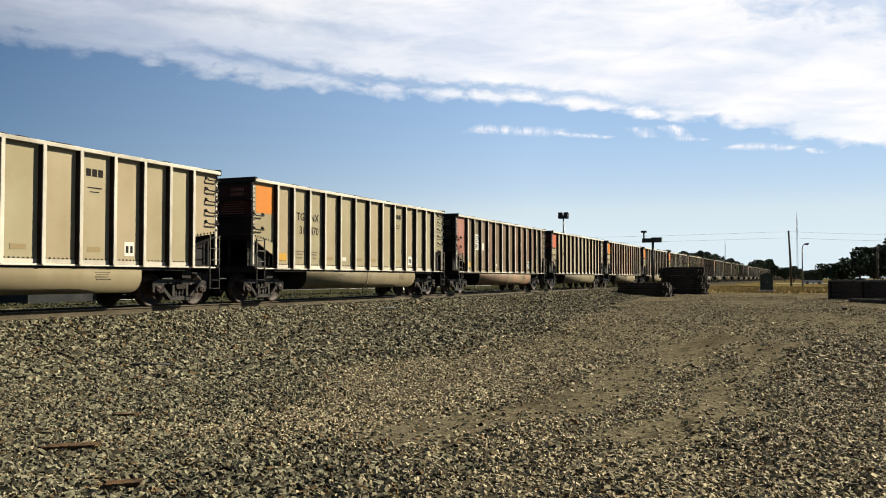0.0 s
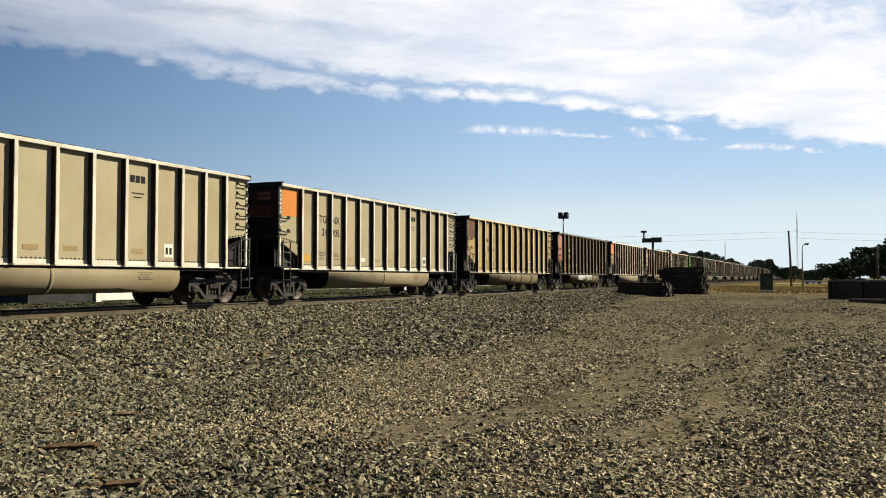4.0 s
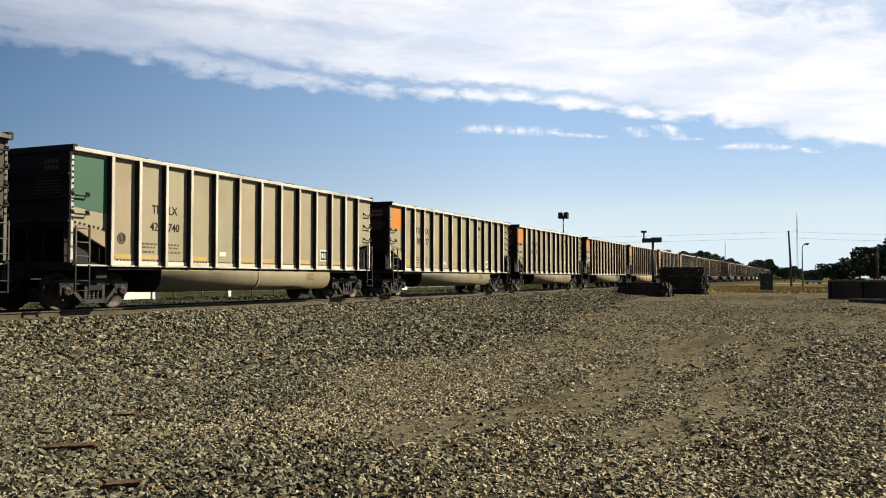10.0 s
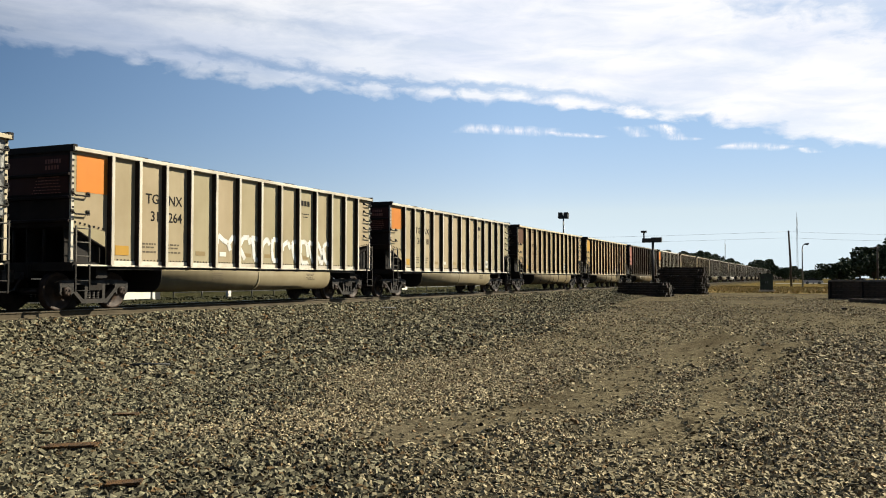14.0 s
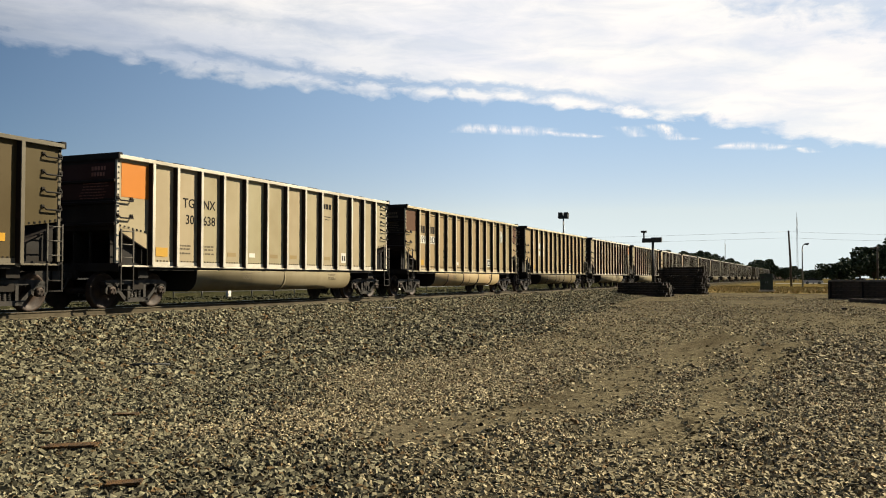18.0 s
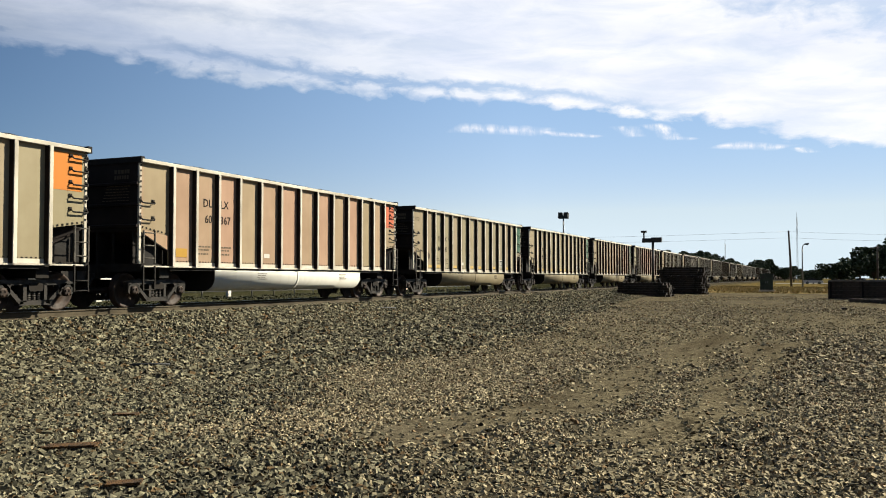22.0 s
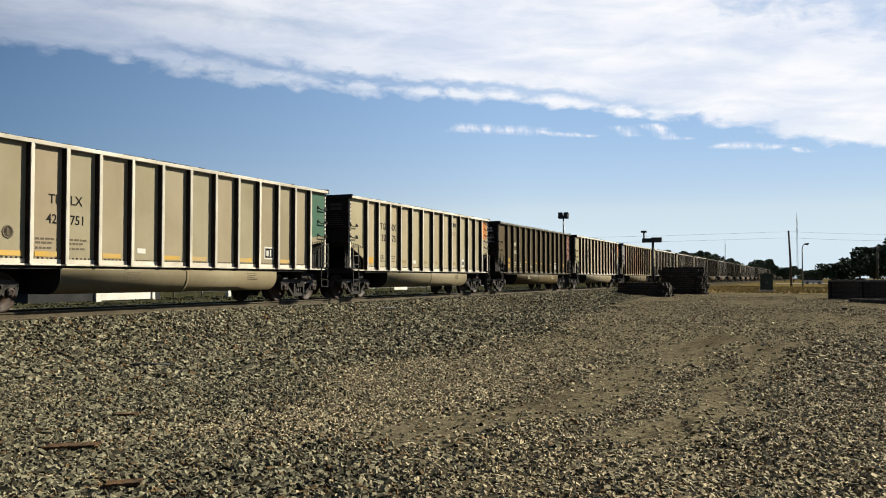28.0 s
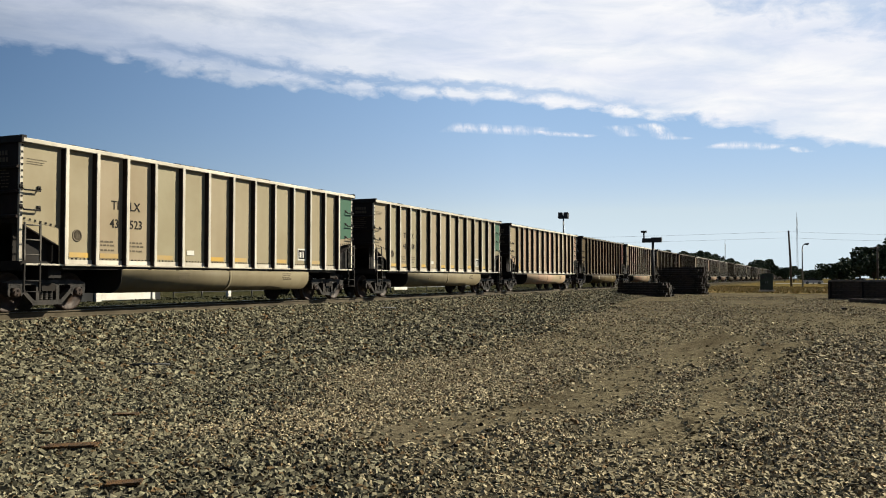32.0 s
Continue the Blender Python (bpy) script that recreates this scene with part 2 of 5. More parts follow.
def fast_mesh(name, verts, faces, material, smooth=False):
    """A mesh from numpy arrays: faces all of one size."""
    me = bpy.data.meshes.new(name)
    n = faces.shape[1]
    me.vertices.add(len(verts))
    me.vertices.foreach_set("co", verts.astype(np.float32).ravel())
    me.loops.add(faces.size)
    me.loops.foreach_set("vertex_index", faces.astype(np.int32).ravel())
    me.polygons.add(len(faces))
    me.polygons.foreach_set("loop_start", np.arange(0, faces.size, n, dtype=np.int32))
    me.polygons.foreach_set("use_smooth", np.full(len(faces), smooth))
    me.update(calc_edges=True)
    me.materials.append(material)
    return me


# ---- lettering: flat meshes of the built-in font, facing +X ----
LETTERS = {}


def letter_meshes(words):
    """words: {(text, material, size)}; fills LETTERS with meshes that read along +Y and face +X."""
    made = []
    for text, ink, size in sorted(words, key=lambda w: (w[0], w[1].name, w[2])):
        cu = bpy.data.curves.new("lettering", "FONT")
        cu.body, cu.size, cu.extrude, cu.resolution_u = text, size * 1.38, 0.003, 2
        cu.align_x, cu.offset = "LEFT", size * 0.013
        made.append((text, ink, size, new("lettering", cu)))
    deps = bpy.context.evaluated_depsgraph_get()
    for text, ink, size, ob in made:
        me = bpy.data.meshes.new_from_object(ob.evaluated_get(deps))
        me.transform(Matrix(((0, 0, 1, 0), (1, 0, 0, 0), (0, 1, 0, 0), (0, 0, 0, 1))))
        me.materials.clear()
        me.materials.append(ink)
        LETTERS[text, ink.name, size] = me
        cu = ob.data
        bpy.data.objects.remove(ob)
        bpy.data.curves.remove(cu)


# ---- ground ----
def ground_z(x, y):
    """Height of the lot, the ballast bed and the land beyond, for numpy arrays."""
    x, y = np.asarray(x, float), np.asarray(y, float)
    prof = np.interp(x, [-60, -24.5, -21.2, -19.4, -15.6, -13.2, -9.0, -5.0, 30], [0.0, 0.0, 0.1, 0.47, 0.47, 0.10, 0.03, 0.0, 0.0])
    wave = 0.025 * np.sin(x * 0.83 + 1.3 * np.sin(y * 0.31)) * np.sin(y * 0.57 + 0.7) + 0.012 * np.sin(x * 2.7 + y * 1.9)
    near = np.clip((np.abs(x) - 40) / -10, 0, 1) * np.clip((120 - y) / 30, 0, 1) * np.clip((np.abs(x - TRACK_X) - 1.9) / 2, 0, 1)
    return prof + wave * near


def gravel_ground():
    m = Mat("gravel_and_dirt", 1.0, 0.0, 0.0)
    x, y, z = m.split()
    big = m.noise(0.16, 4.0, vec=m.scaled(1.0, 0.45, 1.0))
    mid = m.noise(1.1, 5.0)
    cell = m.voronoi(17.0, "Color")
    dist = m.voronoi(17.0)
    cell2 = m.voronoi(21.0, "Color")
    dist2 = m.voronoi(21.0)
    tone = m.ramp(m.split(cell)[0], 0, 1)
    tone2 = m.ramp(m.split(cell2)[1], 0, 1)
    # ballast bed, darker than the loose stones so the gaps look shaded
    stone = m.mix(tone, (0.008, 0.007, 0.0045), (0.075, 0.063, 0.039))
    chips = m.mix(tone2, (0.020, 0.0165, 0.010), (0.16, 0.134, 0.083))
    dirt = m.mix(m.ramp(mid, 0.35, 0.7), (0.044, 0.036, 0.024), (0.105, 0.088, 0.060))
    # ballast lies towards the track, packed dirt in the wheel tracks of the lot
    side = m.math("ADD", m.ramp(m.math("ADD", x, m.math("MULTIPLY", y, 0.1)), -6.3, -4.7), m.ramp(mid, 0.3, 0.7, -0.35, 0.35))
    lot = m.ramp(side, 0.2, 0.8)
    ruts = m.noise(1.0, 5.0, vec=m.scaled(0.75, 0.16, 1.0), distort=0.6)
    packed = m.math("MULTIPLY", m.ramp(big, 0.40, 0.60), lot)
    c = m.mix(m.math("MULTIPLY", lot, 0.75), stone, chips)
    c = m.mix(m.math("MULTIPLY", packed, 0.72), c, dirt)
    c = m.mix(m.math("MULTIPLY", m.ramp(ruts, 0.50, 0.64), 0.75), c, (0.0279, 0.0217, 0.0136))
    c = m.mix(m.ramp(mid, 0.45, 0.75, 0.0, 0.35), c, (0.0372, 0.0285, 0.0161))
    spots = m.noise(3.0, 4.0, vec=m.scaled(1.0, 0.5, 1.0))
    c = m.mix(m.ramp(spots, 0.56, 0.66, 0.0, 0.75), c, (0.0186, 0.0149, 0.0099))
    # dry grass beyond the lot
    far = m.math("ADD", y, m.ramp(mid, 0.0, 1.0, -6.0, 6.0))
    grassy = m.math("MULTIPLY", m.ramp(far, 85, 92), m.ramp(x, -15.0, -13.5))
    gcol = m.mix(m.ramp(m.noise(0.5, 5.0), 0.35, 0.65), (0.20, 0.135, 0.040), (0.060, 0.052, 0.020))
    c = m.mix(grassy, c, gcol)
    over = m.ramp(m.math("ADD", x, m.ramp(mid, 0.0, 1.0, -1.5, 1.5)), -22.5, -24.0)
    c = m.mix(over, c, m.mix(m.noise(0.7, 4.0), (0.012, 0.015, 0.006), (0.028, 0.025, 0.011)))
    h = m.math("ADD", m.math("MULTIPLY", dist, -1.0), m.math("MULTIPLY", dist2, -0.5))
    speck = m.noise(75.0, 3.0, 0.6)
    c = m.mix(m.ramp(speck, 0.56, 0.66, 0.0, 0.75), c, (0.1364, 0.1178, 0.0794))
    c = m.mix(m.ramp(speck, 0.44, 0.36, 0.0, 0.6), c, (0.0112, 0.0087, 0.0056))
    n = m.bump(speck, 0.35, 0.015, m.bump(h, 0.3, 0.02))
    return m.done(c, 0.95, n)


def build_ground():
    xs = np.concatenate([[-4200, -1500, -500, -200, -100, -60, -45, -35], np.arange(-30, 14, 0.5), [14, 17, 20, 30, 45, 70, 120, 300, 900, 2000, 4200]])
    ys = np.concatenate([[-4200, -1500, -600, -200, -80, -30, -15, -5], np.arange(0, 60, 0.6), np.arange(60, 130, 2.5), [135, 160, 200, 260, 350, 500, 800, 1400, 2500, 4400]])
    gx, gy = np.meshgrid(xs, ys, indexing="ij")
    v = np.stack([gx, gy, ground_z(gx, gy)], -1).reshape(-1, 3)
    i = np.arange(len(xs) * len(ys)).reshape(len(xs), len(ys))
    f = np.stack([i[:-1, :-1], i[1:, :-1], i[1:, 1:], i[:-1, 1:]], -1).reshape(-1, 4)
    return setting("ground", fast_mesh("ground", v, f, gravel_ground(), True), None, "brown gravel lot and grey track ballast with packed dirt", "gravel ground")


def stone_mesh(name, x, y, size, material, rng, flat=0.6, lift=0.12):
    """Many angular stones, each a jittered block half sunk in the ground."""
    n = len(x)
    base = np.array([(a, b, c) for a in (-1, 1) for b in (-1, 1) for c in (-1, 1)], float)
    v = base[None] * (1 + rng.uniform(-0.45, 0.25, (n, 8, 3)))
    v *= size[:, None, None] * 0.5 * rng.uniform(0.55, 1.15, (n, 1, 3)) * np.array([1, 1, flat])
    q = rng.normal(size=(n, 4)) * np.array([1, 0.35, 0.35, 1.0])
    q /= np.linalg.norm(q, axis=1, keepdims=True)
    w, a, b, c = q.T
    r = np.stack([1 - 2 * (b * b + c * c), 2 * (a * b - w * c), 2 * (a * c + w * b), 2 * (a * b + w * c), 1 - 2 * (a * a + c * c),
                  2 * (b * c - w * a), 2 * (a * c - w * b), 2 * (b * c + w * a), 1 - 2 * (a * a + b * b)], -1).reshape(n, 3, 3)
    v = np.einsum("nij,nkj->nki", r, v)
    v += np.stack([x, y, ground_z(x, y) + size * lift], -1)[:, None]
    f = np.array([(0, 1, 3, 2), (4, 6, 7, 5), (0, 4, 5, 1), (2, 3, 7, 6), (0, 2, 6, 4), (1, 5, 7, 3)])
    f = (f[None] + 8 * np.arange(n)[:, None, None]).reshape(-1, 4)
    return fast_mesh(name, v.reshape(-1, 3), f, material)


def scatter_stones():
    rng = np.random.default_rng(5)

    def stone_material(name, lo, hi, odd):
        m = Mat(name, 0.9, 0.0, 0.08)
        r = m.island()
        c = m.mix(m.ramp(r, 0, 1), lo, hi)
        c = m.mix(m.ramp(m.math("FRACT", m.math("MULTIPLY", r, 17.3)), 0.90, 0.93), c, odd)
        c = m.mix(m.ramp(m.noise(40.0), 0.3, 0.7, 0.0, 0.4), c, lo)
        return m.done(c, 0.9, m.bump(m.noise(90.0), 0.3, 0.004))

    ballast = stone_material("grey_ballast_stone", (0.007, 0.006, 0.004), (0.208, 0.187, 0.118), (0.10, 0.065, 0.03))
    gravel = stone_material("tan_gravel_stone", (0.042, 0.034, 0.020), (0.375, 0.312, 0.192), (0.13, 0.085, 0.042))

    def lane(x, y, way, half):
        """1 along a line of (x, y) turns, 0 past its half width."""
        cx = np.interp(y, [p[1] for p in way], [p[0] for p in way])
        return np.clip(1.6 - np.abs(x - cx + 0.2 * np.sin(y * 1.1)) / half, 0, 1) * np.clip((y - way[0][1]) / 1.0, 0, 1) * np.clip((way[-1][1] - y) / 3.0, 0, 1)

    def heap(x, y, cx, cy, rx, ry):
        return np.clip(1.5 - np.hypot((x - cx) / rx, (y - cy) / ry), 0, 1)

    # a wedge of the lot between the camera's stand and the track
    for n, near, deep, power, lo, hi in ((165000, 4.6, 12.2, 1.25, 0.026, 0.060), (115000, 12.5, 31.0, 1.2, 0.052, 0.100)):
        d = near + deep * rng.power(power, n)
        a = np.radians(rng.uniform(-5.0, 53.0, n))
        x, y = -d * np.sin(a), d * np.cos(a)
        wave = 0.6 * np.sin(y * 0.9) * np.sin(x * 0.7) + 0.35 * np.sin(y * 0.31 + 1.0) + rng.normal(0, 0.45, n)
        bank = np.clip((-5.5 - 0.1 * y - x + wave) / 1.1 + 0.5, 0, 1)
        coarse = np.maximum.reduce([heap(x, y, -4.7, 4.6, 1.3, 1.0), 0.85 * lane(x, y, ((-0.4, 4.5), (-0.2, 8), (0.4, 17), (0.6, 20)), 0.85), 0.7 * heap(x, y, -2.1, 7.1, 1.1, 0.7), 0.6 * heap(x, y, -3.2, 5.0, 0.6, 0.5)])
        rut = np.maximum(lane(x, y, ((-3.4, 6.0), (-2.5, 12.5), (-2.0, 26)), 0.62), lane(x, y, ((-1.35, 6.8), (-1.0, 12), (-0.8, 24)), 0.55))
        patch = np.clip(0.5 + 0.35 * np.sin(x * 0.8 + 1.8 * np.sin(y * 0.23 + 0.6)) + 0.3 * np.sin(y * 0.21 - x * 0.5 + 1.0) + rng.normal(0, 0.2, n), 0, 1)
        lot = (0.70 - 0.34 * patch + 0.22 * np.clip((-2.6 - x) / 1.5, 0, 1)) * (1 - 0.92 * rut) * np.clip((34 - d) / 14.0, 0.25, 1.0)
        dense = np.maximum(bank, np.maximum(lot, 0.8 * coarse * (1 - 0.6 * rut)))
        keep = rng.uniform(size=n) < dense * np.where(bank > 0.5, np.clip((60.0 - d) / 14.0, 0.0, 1.0), 1.0)
        keep &= np.abs(x - TRACK_X) > 1.15
        x, y, bank, coarse, patch = x[keep], y[keep], bank[keep], coarse[keep], patch[keep]
        size = rng.uniform(lo, hi, len(x)) * (1.0 - (0.16 + 0.26 * patch) * (1 - bank) * (1 - 0.8 * coarse))
        tan = rng.uniform(size=len(x)) < np.clip(1.0 - bank - 0.75 * heap(x, y, -4.4, 4.9, 2.0, 1.5), 0.06, 0.96)
        for mask, name, mat, flat, label in ((~tan, "ballast_stones", ballast, 0.75, "angular grey ballast stones beside the track"), (tan, "gravel_stones", gravel, 0.40, "loose tan crushed stones lying on the lot")):
            ob = new(name, stone_mesh(name, x[mask], y[mask], size[mask], mat, rng, flat, 0.24 if flat > 0.5 else 0.1))
            tagged(ob, label, "gravel", kind="stuff")
    # ballast along the rail and coarse gravel across the far lot
    n = 46000
    y = 18 + 85 * rng.power(0.8, n)
    x = -16.4 - SKEW * y + (10.6 - 0.09 * y) * rng.uniform(0, 1, n)
    ob = new("ballast_bank", stone_mesh("ballast_bank", x, y, rng.uniform(0.075, 0.15, n), ballast, rng, 0.66))
    tagged(ob, "angular grey ballast stones banked against the rail", "ballast", kind="stuff")
    n = 24000
    x, y = rng.uniform(-10, 7, n), 28 + 45 * rng.power(0.9, n)
    keep = np.sin(x * 0.9 + 1.7 * np.sin(y * 0.15)) + np.sin(y * 0.33 + x * 0.2) + rng.normal(0, 0.8, n) > -0.1
    x, y = x[keep], y[keep]
    ob = new("far_gravel", stone_mesh("far_gravel", x, y, rng.uniform(0.04, 0.085, len(x)), gravel, rng, 0.40))
    tagged(ob, "scattered tan stones on packed dirt", "gravel", kind="stuff")


def build_track():
    rust = rough_solid("rusty_rail_steel", (0.06, 0.045, 0.024), (0.034, 0.026, 0.015), 2.0, 0.8)
    wood = rough_solid("creosoted_tie_wood", (0.0403, 0.0304, 0.0223), (0.0205, 0.0161, 0.013), 4.0, 0.9)
    shine = rough_solid("polished_rail_head", (0.1693, 0.1612, 0.1488), (0.1209, 0.1091, 0.0967), 3.0, 0.3, 0.9, 0.05)
    tr = thing("railway_track", "single railway track of rusty steel rails in grey ballast", "railway track", pose(TRACK_X, 0, 0, 0, 0, math.degrees(math.atan(SKEW))), kind="structure")
    prof = [(-0.075, 0.0), (0.075, 0.0), (0.075, 0.018), (0.012, 0.035), (0.012, 0.125), (0.036, 0.14), (0.036, 0.168), (-0.036, 0.168), (-0.036, 0.14), (-0.012, 0.125), (-0.012, 0.035), (-0.075, 0.018)]
    for s in (-1, 1):
        cx = s * 0.755
        rail = part("rail", Geo().prism([(cx + a, RAIL_Z - 0.171 + b) for a, b in prof], -760, 1500, 1), rust, tr, "rusty steel rail")
        part("rail_head", Geo().box(cx - 0.03, cx + 0.03, -760, 1500, RAIL_Z - 0.004, RAIL_Z), shine, rail, "bright worn running surface")
    g = Geo()
    rng = random.Random(3)
    for k in range(240):
        y = -6 + k * 0.53 + rng.uniform(-0.03, 0.03)
        g.box(-1.28, 1.28 + rng.uniform(-0.03, 0.03), y - 0.11, y + 0.11, 0.30, 0.492, 0.012)
    tagged(part("ties", g, wood, tr, "dark creosoted wooden ties"), kind="stuff")
    return tr


# ---- coal wagons ----
HALF = BODY / 2
EVEN = [1.045] * 12
WIDE_MIDDLE = [0.95, 1.00, 1.01, 1.09, 1.11, 1.13, 1.10, 1.08, 1.08, 1.04, 0.98, 0.95]
PLATE_X, RIB_X, CHORD_X = 1.445, 1.595, 1.556


def post_places(kind):
    """Where the thirteen side posts stand: evenly on the steel wagons, wider in the middle on the aluminium ones."""
    ys = [-HALF + 1.20]
    for gap in EVEN if kind in ("tan", "ochre", "olive", "grey") else WIDE_MIDDLE:
        ys.append(ys[-1] + gap)
    return ys


RIBS = post_places("tan")


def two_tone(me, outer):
    """Gives the faces that look away from the wagon's middle line a second material. The flanks keep the shade-dark
    one.
    """
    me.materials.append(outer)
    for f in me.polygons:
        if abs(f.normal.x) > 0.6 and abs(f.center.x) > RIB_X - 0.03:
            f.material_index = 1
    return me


def wagon_meshes(kind, paint, edge, tubmat):
    """The meshes of one kind of wagon, in its own space: rail head at z = 0, near side +X, leading end -Y."""
    me = {}
    arc = [(1.08 + 0.42 * math.cos(t), 0.82 - 0.42 * math.sin(t)) for t in np.radians(np.linspace(0, 90, 13))]
    right = [(1.44, 0.992), (1.50, 0.985)] + arc
    ring = [(-a, b) for a, b in right] + [(a, b) for a, b in reversed(right)]
    posts = me["posts"] = post_places(kind)
    steel = kind in ("tan", "ochre", "olive", "grey")
    outline = [(-HALF + 1.12, 1.12), (HALF - 1.12, 1.12), (HALF - 1.11, 1.93), (HALF, 2.09), (HALF, 3.83), (-HALF, 3.83), (-HALF, 2.09), (-HALF + 1.11, 1.93)]
    for s, key in ((1, "side_near"), (-1, "side_far")):
        g = Geo().prism(outline, s * PLATE_X, s * (PLATE_X - 0.02), 0)
        me[key] = g.mesh("side_wall", paint)
        # hat-shaped post with flange
        w = [(s * PLATE_X, -0.062), (s * (RIB_X - 0.012), -0.058), (s * RIB_X, -0.048), (s * RIB_X, 0.040), (s * (RIB_X - 0.012), 0.056), (s * (PLATE_X + 0.012), 0.062), (s * (PLATE_X + 0.008), 0.085), (s * PLATE_X, 0.085)]
        me["rib" + key[4:]] = two_tone(Geo().prism(w, 1.10, 3.802, 2).mesh("side_post", RUST_SHADE), edge)
        me["chord" + key[4:]] = Geo().prism([(s * (PLATE_X - 0.05), 3.80), (s * CHORD_X, 3.80), (s * (CHORD_X + 0.004), 3.81), (s * (CHORD_X + 0.004), 3.882), (s * (CHORD_X - 0.012), 3.896), (s * (PLATE_X - 0.05), 3.896)], -HALF, HALF, 1).mesh("top_chord", edge)
        a, b = sorted((s * (PLATE_X - 0.08), s * (PLATE_X + 0.075)))
        me["sill" + key[4:]] = Geo().box(a, b, -HALF, HALF, 1.062, 1.108, 0.008).mesh("side_sill", edge)
        a, b = sorted((s * PLATE_X, s * (PLATE_X + 0.012)))
        g = Geo()
        for p, q in zip([-HALF + 1.13] + [y + 0.09 for y in posts], [y - 0.062 for y in posts] + [HALF - 1.13]):
            if q - p > 0.2:
                g.box(a, b, p, q, 1.112, 1.215)
        me["foot" + key[4:]] = g.mesh("foot_strip", PAINT["dull"] if kind == "brown" else edge)
    # ends: upright sheet, sloping sheet below, stiffeners, platform
    for e, key in ((-1, "end_lead"), (1, "end_trail")):
        y0 = e * HALF
        line = [(e * (HALF - 0.03), 3.80), (y0, 3.80)]
        for z in (3.29, 2.74, 2.19):
            line += [(y0, z), (e * (HALF + 0.07), z - 0.02), (e * (HALF + 0.07), z - 0.07), (y0, z - 0.09)]
        line += [(y0, 2.0), (e * (HALF - 1.9), 1.16), (e * (HALF - 1.92), 1.18), (e * (HALF - 0.03), 2.02)]
        g = Geo().prism(line, -PLATE_X + 0.012, PLATE_X - 0.012, 0)
        me[key] = g.mesh("end_wall", GRIME_SHADE)
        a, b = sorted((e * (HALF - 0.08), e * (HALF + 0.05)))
        # end chord coloured black to match the shade on its end face
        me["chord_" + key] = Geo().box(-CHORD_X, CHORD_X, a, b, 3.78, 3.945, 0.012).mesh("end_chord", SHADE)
        a, b = sorted((e * (HALF - 1.0), e * HALF))
        # platform parts are black to stand for the shade inside the cut-out
        g = Geo().box(-PLATE_X + 0.1, PLATE_X - 0.1, a, b, 1.10, 1.16)
        a, b = sorted((e * (HALF - 0.12), e * (HALF + 0.01)))
        g.box(-CHORD_X + 0.02, CHORD_X - 0.02, a, b, 0.95, 1.155)
        for s in (-1, 1):
            g.tube([(s * 0.5, e * (HALF - 0.1), 1.16), (s * 0.5, e * (HALF - 0.1), 1.95)], 0.04)
        g.box(-0.25, 0.25, min(e * 6.3, e * 7.1), max(e * 6.3, e * 7.1), 1.16, 1.55)
        # added cross plate that closes the view through the cut-out
        a, b = sorted((e * (HALF - 0.98), e * (HALF - 0.95)))
        g.box(-1.40, 1.40, a, b, 1.16, 1.535)
        for wx in (-1.22, 0.0, 1.22):     # added upright webs under the slope, black as the shaded recess
            g.prism([(e * (HALF - 1.85), 1.161), (e * (HALF - 0.02), 1.161), (e * (HALF - 0.02), 1.985)], wx - 0.02, wx + 0.02, 0)
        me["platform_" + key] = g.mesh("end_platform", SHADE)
        for s, sk in ((1, "near"), (-1, "far")):
            a, b = sorted((e * (HALF - 0.085), e * (HALF + 0.004)))
            c, d = sorted((s * (PLATE_X - 0.05), s * (PLATE_X + 0.014)))
            me["post_%s_%s" % (key, sk)] = Geo().box(c, d, a, b, 1.16, 3.798, 0.008).mesh("corner_post", edge)
            g = Geo()
            for yy in (HALF - 0.05, HALF - 0.47):
                g.box(min(s * 1.55, s * 1.59), max(s * 1.55, s * 1.59), e * yy - 0.018, e * yy + 0.018, 1.17, 2.02)
            for k in range(3):
                z = 1.30 + k * 0.33
                g.tube([(s * 1.57, e * (HALF - 0.05), z), (s * 1.57, e * (HALF - 0.47), z)], 0.016, 5)
            me["ladder_%s_%s" % (key, sk)] = g.mesh("ladder", LADDER)
            g = Geo()
            for yy in (HALF - 0.05, HALF - 0.47):
                g.box(min(s * 1.55, s * 1.59), max(s * 1.55, s * 1.59), e * yy - 0.02, e * yy + 0.02, 0.46, 1.10)
            for z in (0.48, 0.72):
                g.tube([(s * 1.57, e * (HALF - 0.05), z), (s * 1.57, e * (HALF - 0.47), z)], 0.016, 5)
            me["step_%s_%s" % (key, sk)] = g.mesh("step", SHADE)
    me["rungs"] = (2.24, 2.72, 3.20) if kind == "dull" else (2.34, 2.74, 3.14, 3.54) if steel else (2.34, 2.66, 2.98, 3.30, 3.60)
    # bent grab iron
    for s, sk in ((1, "near"), (-1, "far")):
        x = s * PLATE_X
        me["grab_" + sk] = Geo().tube([(x, -0.24, 0.07), (x + s * 0.07, -0.24, 0.04), (x + s * 0.09, -0.22, 0), (x + s * 0.09, 0.22, 0), (x + s * 0.07, 0.24, 0.04), (x, 0.24, 0.07)], 0.02, 5) \
            .box(min(x, x + s * 0.03), max(x, x + s * 0.03), 0.2, 0.28, 0.03, 0.11).box(min(x, x + s * 0.03), max(x, x + s * 0.03), -0.28, -0.2, 0.03, 0.11).mesh("grab_iron", SHADE)
    # rounded bottom tub
    inner = [(a * 0.985, b + 0.02) for a, b in reversed(ring)]
    g = Geo().prism(ring + inner, -HALF + 3.06, HALF - 3.12, 1, True)
    g.prism(ring, HALF - 3.13, HALF - 3.11, 1)
    g.prism([(a * 1.006, b - 0.012) for a, b in ring[:-1]] + [(a * 0.99, b) for a, b in reversed(ring[:-1])], -0.05, 0.05, 1, True)
